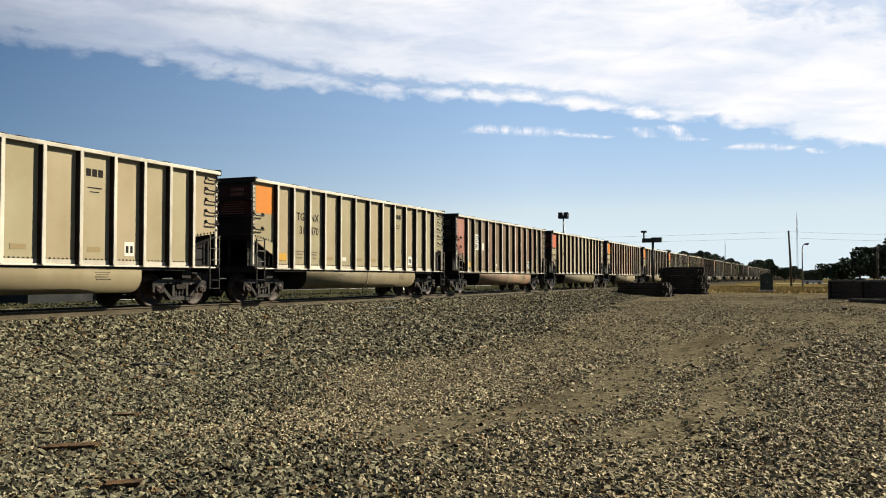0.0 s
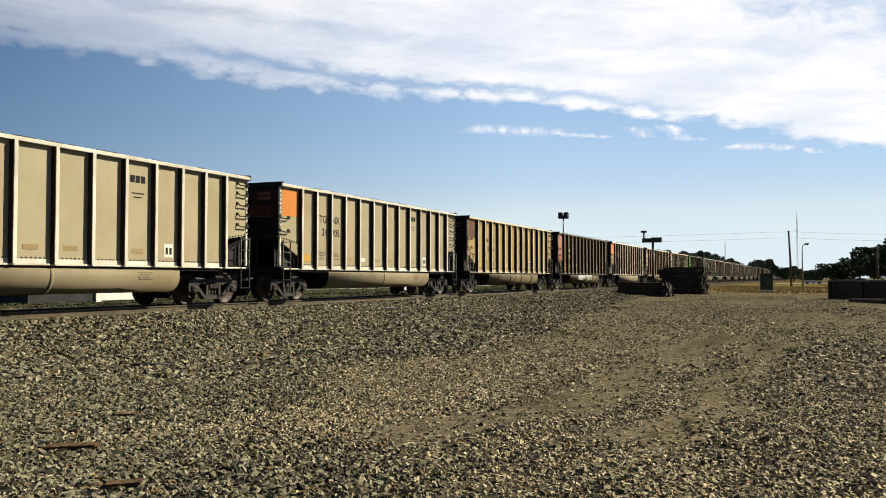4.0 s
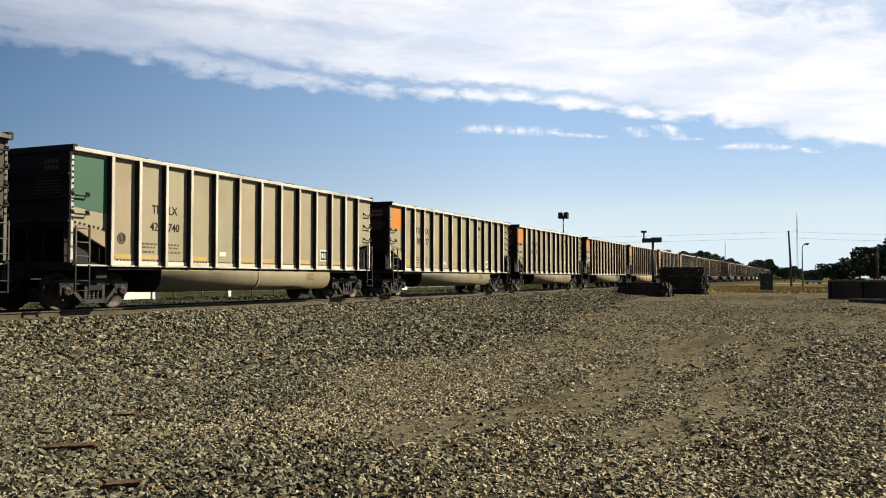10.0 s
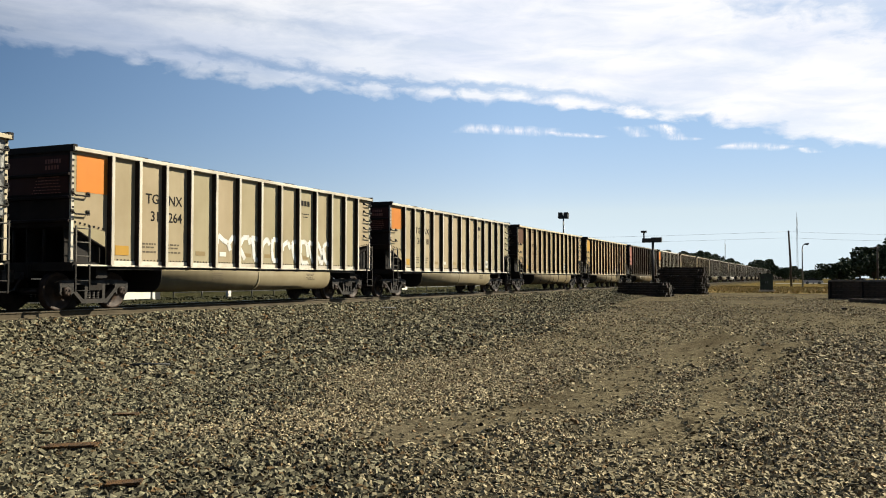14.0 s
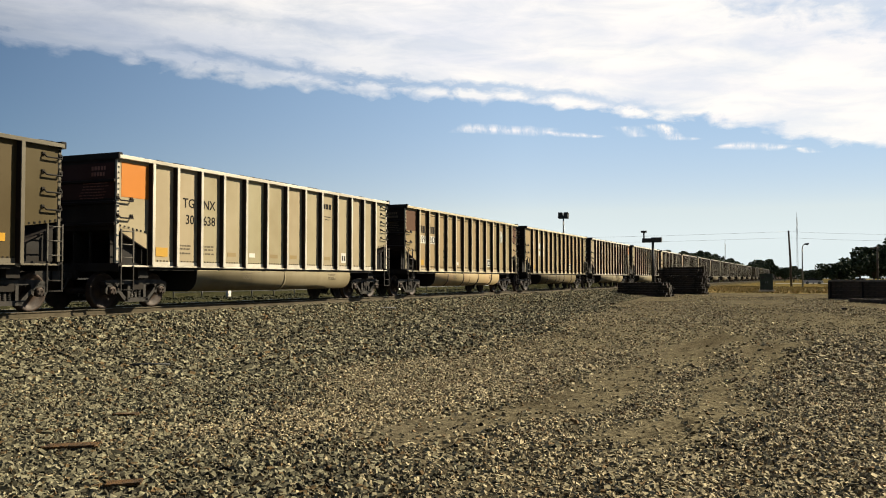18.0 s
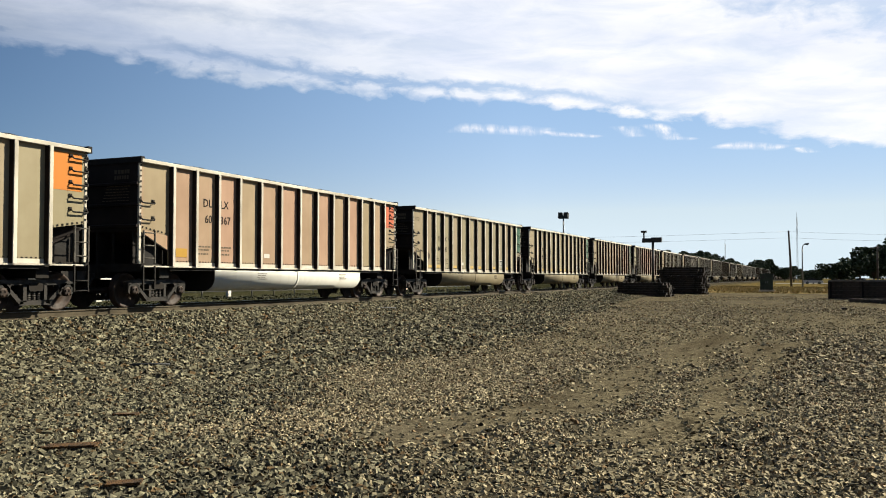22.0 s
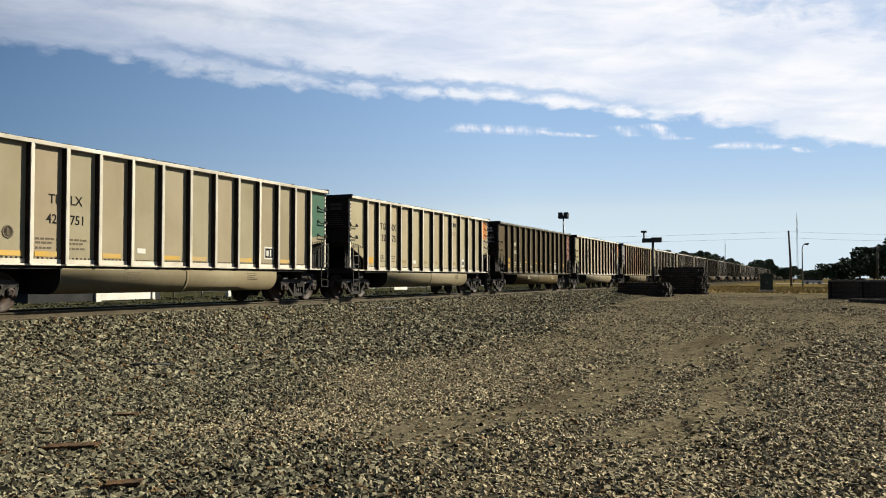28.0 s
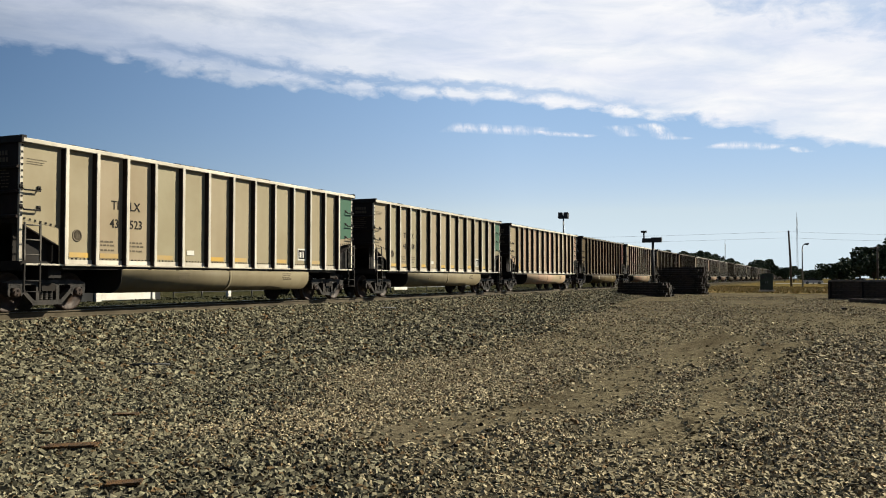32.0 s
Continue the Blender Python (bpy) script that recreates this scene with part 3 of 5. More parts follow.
    me["tub"] = g.mesh("belly_tub", tubmat)
    if kind in ("tan", "ochre"):     # dark straps under the tub
        g = Geo()
        for y in (-2.9, -0.9, 1.1, 3.1):
            g.prism([(a * 1.012, b - 0.02) for a, b in ring[:-1]] + [(a * 0.995, b) for a, b in reversed(ring[:-1])], y - 0.03, y + 0.03, 1, True)
        me["straps"] = g.mesh("tub_strap", RUST_SHADE)
    # leading end of the tub, its shade put in as black
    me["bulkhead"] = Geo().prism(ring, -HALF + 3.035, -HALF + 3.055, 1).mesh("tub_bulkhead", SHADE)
    # added black box that makes the slit under the sill read as shade
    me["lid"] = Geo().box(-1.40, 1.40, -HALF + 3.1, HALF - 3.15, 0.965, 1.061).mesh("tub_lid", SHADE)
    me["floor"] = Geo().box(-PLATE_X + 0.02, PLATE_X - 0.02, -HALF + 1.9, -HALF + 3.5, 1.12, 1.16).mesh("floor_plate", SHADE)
    # the two long side boxes are black strips for the shade below the side sill
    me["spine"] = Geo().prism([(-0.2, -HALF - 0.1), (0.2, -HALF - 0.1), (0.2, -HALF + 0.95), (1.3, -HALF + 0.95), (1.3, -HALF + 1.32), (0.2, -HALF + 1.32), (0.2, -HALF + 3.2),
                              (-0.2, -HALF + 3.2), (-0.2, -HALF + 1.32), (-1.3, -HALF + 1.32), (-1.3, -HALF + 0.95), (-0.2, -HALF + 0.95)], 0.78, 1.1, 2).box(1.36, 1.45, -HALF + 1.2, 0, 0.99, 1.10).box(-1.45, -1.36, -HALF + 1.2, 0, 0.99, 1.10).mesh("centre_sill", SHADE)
    # coal dust banked along the rim, uneven
    rng = random.Random(7)
    tall = 0.018 if steel and kind != "olive" else 0.036
    cut, y, h = [], -HALF + 0.1, 0.02
    while y < HALF - 0.1:
        h = max(0.002, min(tall, h + rng.uniform(-0.6, 0.6) * tall))
        cut += [(PLATE_X - 0.045, y, 3.894), (PLATE_X + 0.01 + rng.uniform(-0.02, 0.03), y, 3.896 + h), (CHORD_X - 0.035, y, 3.894)]
        y += rng.uniform(0.04, 0.16)
    n = len(cut) // 3
    g = Geo().put(cut, [(0, 1, 2), (3 * n - 1, 3 * n - 2, 3 * n - 3)] + [(3 * i + j, 3 * i + (j + 1) % 3, 3 * i + 3 + (j + 1) % 3, 3 * i + 3 + j) for i in range(n - 1) for j in range(3)])
    me["crumbs"] = g.mesh("coal_dust", SHADE)
    g = Geo()
    for e in (-1, 1):
        for k in range(12):
            z = 2.16 + k * 0.14
            g.box(PLATE_X + 0.013, PLATE_X + 0.026, e * (HALF - 0.045) - 0.022, e * (HALF - 0.045) + 0.022, z, z + 0.044)
        for k in range(7):      # along the slanting cut-out
            y, z = HALF - 0.14 - k * 0.145, 2.09 - k * 0.021
            g.box(PLATE_X, PLATE_X + 0.014, e * y - 0.022, e * y + 0.022, z, z + 0.045)
    rows = ((1.15, 0.115), (3.60, 0.115), (1.28, 0.115)) if kind in ("tan", "ochre") else ((1.222, 0.125),)
    for z, step in rows:
        for i in range(12):
            for k in range(7):
                y = posts[i] + 0.17 + k * step
                g.box(PLATE_X, PLATE_X + 0.016, y - 0.018, y + 0.018, z, z + 0.032)
    me["rivets"] = g.mesh("riveting", INK)
    return me


def bogie_meshes():
    me = {}
    for s, sk in ((1, "near"), (-1, "far")):
        x0, x1 = s * 0.93, s * 1.09
        g = Geo()
        top = [(-1.12, 0.50), (-1.12, 0.68), (-0.86, 0.74), (0.86, 0.74), (1.12, 0.68), (1.12, 0.50), (1.0, 0.62), (-1.0, 0.62)]
        g.prism(top, x0, x1)
        g.prism([(-0.44, 0.16), (0.44, 0.16), (0.40, 0.27), (-0.40, 0.27)], x0, x1)
        for e in (-1, 1):
            g.prism([(e * 0.80, 0.66), (e * 0.92, 0.66), (e * 0.42, 0.18), (e * 0.30, 0.20)], x0, x1)
            g.box(min(x0, x1), max(x0, x1), min(e * 0.24, e * 0.33), max(e * 0.24, e * 0.33), 0.24, 0.64)
            g.prism([(e * 0.66, 0.64), (e * 1.12, 0.64), (e * 1.10, 0.42), (e * 1.04, 0.36), (e * 1.02, 0.56), (e * 0.76, 0.56), (e * 0.74, 0.36), (e * 0.68, 0.42)], x0, x1)
        me["frame_" + sk] = g.mesh("side_frame", CAST)
        g = Geo()
        for k in (-0.14, 0.0, 0.14):
            for zz in range(5):
                g.lathe([(0.27 + zz * 0.042, 0.05), (0.29 + zz * 0.042, 0.062), (0.31 + zz * 0.042, 0.05)], 2, 8, (s * 1.01, k, 0))
        me["spring_" + sk] = g.mesh("spring_nest", CAST)
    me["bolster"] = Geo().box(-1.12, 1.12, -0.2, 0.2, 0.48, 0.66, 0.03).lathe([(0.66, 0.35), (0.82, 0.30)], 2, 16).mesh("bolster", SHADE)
    g = Geo().lathe([(-0.7, 0.08), (0.7, 0.08)], 0, 12)
    for s in (-1, 1):
        a = lambda v: s * v
        g.lathe([(a(0.68), 0.485), (a(0.715), 0.462), (a(0.80), 0.455), (a(0.815), 0.44), (a(0.80), 0.39), (a(0.765), 0.36), (a(0.75), 0.2), (a(0.80), 0.14), (a(0.82), 0.10), (a(1.02), 0.085), (a(1.03), 0.11), (a(1.13), 0.11), (a(1.14), 0.07)], 0, 28)
        for k in range(3):      # cap screws
            t = 2 * math.pi * k / 3
            g.box(min(a(1.13), a(1.16)), max(a(1.13), a(1.16)), 0.06 * math.cos(t) - 0.02, 0.06 * math.cos(t) + 0.02, 0.06 * math.sin(t) - 0.02, 0.06 * math.sin(t) + 0.02)
    me["wheelset"] = g.mesh("wheelset", WHEEL)
    # coupler
    g = Geo().box(-0.09, 0.09, -0.95, 0.1, 0.74, 0.92, 0.02)
    g.prism([(-0.20, -0.42), (0.10, -0.40), (0.24, -0.62), (0.20, -0.82), (0.08, -0.86), (0.06, -0.66), (-0.10, -0.68), (-0.22, -0.86), (-0.28, -0.70)], 0.68, 0.98, 2)
    g.tube([(0.2, -0.3, 0.78), (0.22, -0.5, 0.5), (0.15, -0.85, 0.42)], 0.03, 6)
    me["coupler"] = g.mesh("coupler", CAST)
    return me


BOGIE = bogie_meshes()


def add_bogies(wagon, full):
    for e in (-1, 1):
        b = part("bogie", BOGIE["bolster"], None, wagon, "cast steel bogie with two wheelsets", pose(0, e * (HALF - 1.135), 0))
        part("side_frame", BOGIE["frame_near"], None, b, "dusty cast side frame")
        part("side_frame", BOGIE["frame_far"], None, b, "dusty cast side frame")
        if full:
            part("spring_nest", BOGIE["spring_near"], None, b)
            part("spring_nest", BOGIE["spring_far"], None, b)
        for k in (-1, 1):
            part("wheelset", BOGIE["wheelset"], None, b, "steel wheels on an axle", pose(0, k * 0.89, 0.457))
        part("coupler", BOGIE["coupler"], None, wagon, "", pose(0, e * (HALF + 0.0), 0, 0, 0, 0 if e < 0 else 180))


def build_wagon(me, full=True):
    """A wagon with its parts. full: each post a part; else the posts of a side are joined."""
    w = thing("coal_wagon", "", "railway wagon", group="coal train")
    tub = part("belly_tub", me["tub"], None, w, "rounded dusty belly tub")
    part("bulkhead", me["bulkhead"], None, tub, "shade-black end plate")
    part("tub_lid", me["lid"], None, tub, "added black plate for the shaded gap over the tub")
    if "straps" in me:
        part("tub_strap", me["straps"], None, tub, "dark straps round the tub")
    for sk in ("near", "far"):
        part("side_wall", me["side_" + sk], None, w)
        part("top_chord", me["chord_" + sk], None, w)
        part("side_sill", me["sill_" + sk], None, w)
        if full:
            tagged(part("foot_strip", me["foot_" + sk], None, w), kind="stuff")
        if full or sk == "near":
            for y in me["posts"]:
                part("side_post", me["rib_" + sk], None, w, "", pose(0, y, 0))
        else:
            if "joined_" + sk not in me:
                src = me["rib_" + sk]
                v = np.empty(len(src.vertices) * 3)
                src.vertices.foreach_get("co", v)
                v = v.reshape(-1, 3)
                g = Geo()
                for y in me["posts"]:
                    g.put([(a, b + y, c) for a, b, c in v], [tuple(q.vertices) for q in src.polygons])
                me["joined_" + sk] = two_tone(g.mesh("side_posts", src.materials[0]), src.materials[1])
            tagged(part("side_posts", me["joined_" + sk], None, w), kind="stuff")
        for key in ("end_lead", "end_trail"):
            part("corner_post", me["post_%s_%s" % (key, sk)], None, w)
            if full or sk == "near":
                part("ladder", me["ladder_%s_%s" % (key, sk)], None, w, "steel ladder")
                part("step", me["step_%s_%s" % (key, sk)], None, w, "dark stirrup step")
    for key in ("end_lead", "end_trail"):
        part("end_wall", me[key], None, w)
        part("end_chord", me["chord_" + key], None, w)
        part("end_platform", me["platform_" + key], None, w)
    for turn in (0, 180):
        part("floor_plate", me["floor"], None, w, "", pose(0, 0, 0, 0, 0, turn))
        part("centre_sill", me["spine"], None, w, "", pose(0, 0, 0, 0, 0, turn))
    if full:
        tagged(part("riveting", me["rivets"], None, w), kind="stuff")
        tagged(part("coal_dust", me["crumbs"], None, w, "coal dust along the rim"), kind="stuff")
    if full:
        for z in (2.30, 2.74):
            part("grab_iron", me["grab_near"], None, w, "", pose(0, -HALF + 0.27, z))
            part("grab_iron", me["grab_far"], None, w, "", pose(0, HALF - 0.27, z))
        for z in me["rungs"]:
            part("grab_iron", me["grab_near"], None, w, "", pose(0, HALF - 0.27, z))
            part("grab_iron", me["grab_far"], None, w, "", pose(0, -HALF + 0.27, z))
    add_bogies(w, full)
    return w


def plate(x0, y0, y1, z0, z1, d=0.006):
    return Geo().box(x0, x0 + d, y0, y1, z0, z1)


def scrawl(seed, length, height, wide=0.05):
    """Loops of sprayed paint that spell nothing, flat on a sheet that faces +X."""
    rng = random.Random(seed)
    g, y = Geo(), 0.0
    while y < length:
        w = rng.uniform(0.55, 0.9) * height
        pts = [(0.01 + 0.001 * i, y + w * (0.5 + 0.5 * math.cos(i * 0.9 + rng.uniform(-0.5, 0.5))), height * (0.5 + 0.5 * math.sin(i * 0.8 + rng.uniform(-0.6, 0.6)))) for i in range(rng.randint(5, 8))]
        for p, q in zip(pts, pts[1:]):
            d = Vector((0, q[1] - p[1], q[2] - p[2]))
            if d.length < 0.02:
                continue
            n = Vector((0, -d.z, d.y)).normalized() * wide / 2
            a, b = Vector(p), Vector(q)
            g.put([a - n, b - n, b + n, a + n, a - n + Vector((0.003, 0, 0)), b - n + Vector((0.003, 0, 0)), b + n + Vector((0.003, 0, 0)), a + n + Vector((0.003, 0, 0))],
                  [(0, 1, 2, 3), (4, 5, 6, 7), (0, 1, 5, 4), (2, 3, 7, 6), (1, 2, 6, 5), (3, 0, 4, 7)])
        y += w * 1.05
    return g


KINDS = {
    "aluminium": ("aluminium", "aluminium"), "dull": ("dull", "aluminium"), "tan": ("tan", "tan"), "ochre": ("ochre", "tan"),
    "olive": ("olive", "dark"), "grey": ("grey", "dark"), "brown": ("brown", "aluminium"), "umber": ("umber", "aluminium"),
}
WORDS_FOR = {"aluminium": "weathered silver aluminium", "dull": "dull oxidised aluminium", "tan": "dusty tan", "ochre": "dusty ochre-yellow", "olive": "dark olive-brown", "grey": "dark grey", "brown": "grimy rusty-brown", "umber": "dusty peach-brown"}
# number in the train: kind, colour at the leading end, colour at the trailing end, marks left and right of a post, logo, extras
TRAIN = {
    0: ("aluminium", "orange", "", "TG NX 31 208", "logo", ""),
    1: ("aluminium", "orange", "", "TG NX 31 470", "logo", ""),
    2: ("brown", "maroon", "", "", "", "patch_marks"),
    3: ("aluminium", "red", "", "DL RX 60 286", "", ""),
    4: ("aluminium", "orange", "", "TG NX 31 646", "logo", "tag_tub"),
    5: ("aluminium", "orange", "", "TG NX 33 367", "logo", ""),
    6: ("aluminium", "orange", "", "TG NX 31 305", "logo", ""),
    7: ("ochre", "rust", "", "NC UX 12 118", "", ""),
    8: ("olive", "maroon", "", "MB LX 325 20", "", "dashes spray_tub"),
    9: ("aluminium", "orange", "", "TG NX 31 261", "logo", ""),
    10: ("tan", "rust_top", "", "NC UX 12 773", "", ""),
    11: ("ochre", "rust_white", "black", "NC UX 11 359", "", "black_bar"),
    12: ("grey", "green", "", "ES CX 63 21", "", "stripes"),
    13: ("dull", "dark_green", "", "TI LX 42 740", "", "yellow_low"),
    14: ("aluminium", "orange", "", "TG NX 30 527", "logo", ""),
    15: ("aluminium", "orange", "", "TG NX 30 758", "logo", "spray_low"),
    16: ("aluminium", "orange", "", "TG NX 30 863", "logo", ""),
    17: ("tan", "yellow", "black", "GG PX 15 10", "", "outlines"),
    18: ("aluminium", "orange", "", "TG NX 31 264", "logo", "spray_row"),
    19: ("aluminium", "orange", "", "TG NX 31 118", "logo", ""),
    20: ("tan", "rust", "", "NC UX 11 640", "", ""),
    21: ("ochre", "yellow", "", "NC UX 11 250", "", ""),
    22: ("olive", "maroon", "", "MB LX 325 87", "", "dashes"),
    23: ("aluminium", "orange", "", "TG NX 30 638", "logo", ""),
    24: ("tan", "rust", "rust", "", "shield", "bars"),
    25: ("tan", "", "", "", "", "boxes"),
    26: ("aluminium", "", "orange", "TG NX 21 440", "logo", ""),
    27: ("aluminium", "", "orange", "TG NX 12 751", "logo", ""),
    28: ("umber", "", "red", "DL LX 60 367", "", "white_tub"),
    29: ("dull", "", "dark_green", "TI LX 44 541", "", "yellow_low"),
    30: ("dull", "", "dark_green", "TI LX 43 527", "", "yellow_low"),
    31: ("dull", "", "dark_green", "TI LX 43 529", "", "yellow_low"),
    32: ("dull", "", "dark_green", "TI LX 42 783", "", "yellow_low"),
    33: ("aluminium", "", "red", "", "", "boxes"),
    34: ("aluminium", "", "orange", "TG NX 32 410", "logo", ""),
    35: ("dull", "", "dark_green", "TI LX 42 751", "", "yellow_low"),
    36: ("aluminium", "", "orange", "TG NX 32 175", "logo", ""),
    37: ("olive", "", "maroon", "MB LX 318 86", "", "dashes"),
    38: ("aluminium", "", "orange", "TG NX 32 194", "logo", ""),
    39: ("tan", "black", "yellow", "NC UX 10 584", "", ""),
    40: ("dull", "", "dark_green", "TI LX 43 523", "", "yellow_low"),
    41: ("dull", "", "dark_green", "TI LX 43 208", "", "yellow_low"),
}
rng_far = random.Random(11)
for k in range(42, 76):
    kind = rng_far.choice(["aluminium", "dull", "umber", "umber", "brown", "tan", "olive"])
    TRAIN[k] = (kind, "", {"aluminium": "orange", "olive": "maroon"}.get(kind, ""), "", "", "")
TRAIN[-1] = ("aluminium", "orange", "", "", "", "")
MARK_SIZE = {"TG": 0.27, "TI": 0.225, "MB": 0.22, "NC": 0.205, "DL": 0.235}


def trim_panel(wagon, colour, e):
    """The coloured end panel, its lower edge along the slanting cut-out."""
    a, b = e * (HALF - 0.09), e * (HALF - 1.13)
    base = {"rust_top": "rust", "rust_white": "black", "maroon": "faded_red"}.get(colour, colour)
    low = 2.84 if base in ("orange", "red", "yellow", "rust", "white") else 2.06
    if colour == "rust_top":
        low = 3.35
    if colour == "dark_green":
        low = 2.48 if e < 0 else 2.30
    if low < 2.1:
        out = [(a, 3.77), (b, 3.77), (b, 1.86), (a, 2.09)]
    else:
        a = e * (HALF - (0.16 if base in ("orange", "red") else 0.09))
        out = [(a, 3.73), (b, 3.73), (b, low - (0.12 if base == "dark_green" else 0.0)), (a, low)]
    if colour == "rust_white":
        part("top_band", Geo().prism([(a, 3.74), (b, 3.74), (b, 3.42), (a, 3.42)], PLATE_X + 0.006, PLATE_X + 0.009), PANEL["red"], wagon, "faded red band")
    part("painted_panel", Geo().prism(out, PLATE_X + 0.001, PLATE_X + 0.005), PANEL[base], wagon, base.replace("_", " ") + " painted end panel")


def decorate(wagon, spec):
    kind, lead, trail, marks, logo, extra = spec
    RIBS = post_places(kind)
    MARK_Y = RIBS[2]     # the marks straddle the third post
    dark = kind in ("olive", "grey")
    ink = CHALK if dark else INK
    if lead:
        trim_panel(wagon, lead, -1)
    if trail:
        trim_panel(wagon, trail, 1)
    x = PLATE_X + 0.004
    if marks:
        a, b, c, d = marks.split()
        mark_y = RIBS[1] if a == "GG" else MARK_Y
        size = MARK_SIZE.get(a, 0.26)
        up = {"TG": 2.75, "TI": 2.50, "MB": 2.65, "ES": 2.72, "DL": 2.83}.get(a, 2.70)
        for text, z, left in ((a, up, True), (b, up, False), (c, up - 0.46, True), (d, up - 0.46, False)):
            me = LETTERS[text, ink.name, size]
            wide = max(v.co.y for v in me.vertices)
            y = mark_y - 0.19 - wide if left else mark_y + 0.19
            part("lettering", me, None, wagon, "", pose(x, y, z))
        g = Geo()
        rng = random.Random(marks)
        for z in (1.66, 1.57, 1.45):     # load figures, too small to read
            for y0 in (mark_y - 0.78, mark_y + 0.16):
                y = y0
                while y < y0 + 0.44:
                    w = rng.uniform(0.05, 0.14)
                    g.box(x, x + 0.003, y, y + w, z, z + 0.042)
                    y += w + 0.035
        tagged(part("stencil_text", g, ink if dark else FADED, wagon), kind="stuff")
    if kind in ("tan", "ochre", "brown", "dull") or dark:
        y = RIBS[10] - 0.62 - (1.045 if kind in ("ochre", "tan") else 0.0)
        part("stencil_plate", plate(x - 0.003, y, y + 0.52, 1.38, 1.78), PANEL["white"], wagon, "square stencilled plate")
        part("stencil_core", plate(x + 0.004, y + 0.05, y + 0.47, 1.43, 1.73, 0.004), INK, wagon)
        part("stencil_figure", Geo().box(x + 0.008, x + 0.011, y + 0.10, y + 0.22, 1.48, 1.66).box(x + 0.008, x + 0.011, y + 0.29, y + 0.36, 1.48, 1.68), PANEL["white"], wagon)
    elif kind == "aluminium":
        y = RIBS[10] - 0.58
        part("stencil_plate", plate(x - 0.003, y, y + 0.34, 1.34, 1.70), PANEL["white"], wagon, "small white stencilled plate")
        part("stencil_figure", Geo().box(x + 0.004, x + 0.006, y + 0.05, y + 0.14, 1.42, 1.60).box(x + 0.004, x + 0.006, y + 0.20, y + 0.29, 1.42, 1.60), INK, wagon)
    if logo == "logo":
        y = RIBS[8] + 0.26
        g = Geo()
        for i in range(3):
            g.box(x, x + 0.004, y + i * 0.19, y + 0.15 + i * 0.19, 3.25, 3.43)
        g.box(x, x + 0.003, y + 0.05, y + 0.5, 2.96, 2.985).box(x, x + 0.003, y + 0.12, y + 0.42, 2.86, 2.885)
        part("logo_bars", g, INK, wagon, "small dark company mark as plain bars")
    if logo == "shield":
        y = RIBS[10] + 0.5
        part("round_mark", Geo().lathe([(0.0, 0.34), (0.005, 0.34)], 0, 24, (x, y, 3.05)).box(x + 0.005, x + 0.008, y - 0.06, y + 0.06, 2.82, 3.28), PANEL["black"], wagon, "dark round company mark")
        g = Geo()
        for i in range(4):
            yy = RIBS[1] - 0.80 + i * 0.31 + (0.46 if i > 1 else 0)
            g.box(x, x + 0.004, yy, yy + 0.24, 2.80, 3.12)
        part("mark_bars", g, INK, wagon, "dark company mark as plain bars")
        part("number_patch", Geo().box(x - 0.003, x + 0.002, RIBS[1] - 0.86, RIBS[1] - 0.14, 2.34, 2.68).box(x - 0.003, x + 0.002, RIBS[1] + 0.22, RIBS[1] + 0.88, 2.34, 2.68), PANEL["white"], wagon, "pale patch behind the number")
        for text, left in (("699", True), ("203", False)):
            me = LETTERS[text, INK.name, 0.3]
            wide = max(v.co.y for v in me.vertices)
            part("lettering", me, None, wagon, "", pose(x + 0.003, RIBS[1] - 0.2 - wide if left else RIBS[1] + 0.26, 2.37))
    if "patch_marks" in extra:
        for text, y, z, w in (("CEFX", RIBS[1] + 0.14, 2.72, 0.82), ("430", RIBS[1] + 0.14, 2.30, 0.82), ("1", RIBS[2] + 0.26, 2.30, 0.40)):
            part("white_patch", Geo().box(x - 0.003, x + 0.002, y - 0.03, y + w, z - 0.06, z + 0.32), PANEL["white"], wagon, "white patch behind the mark")
            part("lettering", LETTERS[text, INK.name, 0.25], None, wagon, "", pose(x + 0.003, y + 0.04, z))
    if "boxes" in extra:
        g = Geo()
        for yy in (RIBS[2] - 0.62, RIBS[2] + 0.2):
            g.box(x, x + 0.004, yy, yy + 0.40, 2.65, 3.0).box(x, x + 0.004, yy, yy + 0.40, 2.2, 2.5)
        part("white_patches", g, PANEL["white"], wagon, "white number patches")
    if "outlines" in extra:
        for yy in (RIBS[1] - 0.86, RIBS[1] + 0.16):
            for zz in (2.72, 2.24):
                g = Geo()
                for p in ((yy, yy + 0.75, zz, zz + 0.03), (yy, yy + 0.75, zz + 0.43, zz + 0.46), (yy, yy + 0.03, zz, zz + 0.46), (yy + 0.72, yy + 0.75, zz, zz + 0.46)):
                    g.box(x, x + 0.004, *p)
                part("white_outline", g, PANEL["white"], wagon, "white outlined box round the mark")
    if "dashes" in extra:
        for i, k in enumerate((0, 3, 5, 6, 8, 11)):
            y = RIBS[k] + 0.30
            z = (1.72, 1.70, 1.66, 1.66, 1.62, 1.58)[i]
            part("reflector_plate", plate(x, y, y + 0.42, z, z + (0.18 if i in (0, 5) else 0.09)), PANEL["stripe"], wagon, "yellow plate")
    if "stripes" in extra:
        for i, k in enumerate((0, 3, 5, 8, 12)):
            y = RIBS[k] + (0.12 if i == 0 else -0.26)
            part("reflector_strip", plate(x, y, y + 0.10, 1.28, 2.35 if i == 0 else 1.9), PANEL["stripe"], wagon, "upright yellow strip")
    if "yellow_low" in extra:
        for k in (0, 1, 3, 5, 6, 8, 10):
            y = RIBS[k] + 0.20
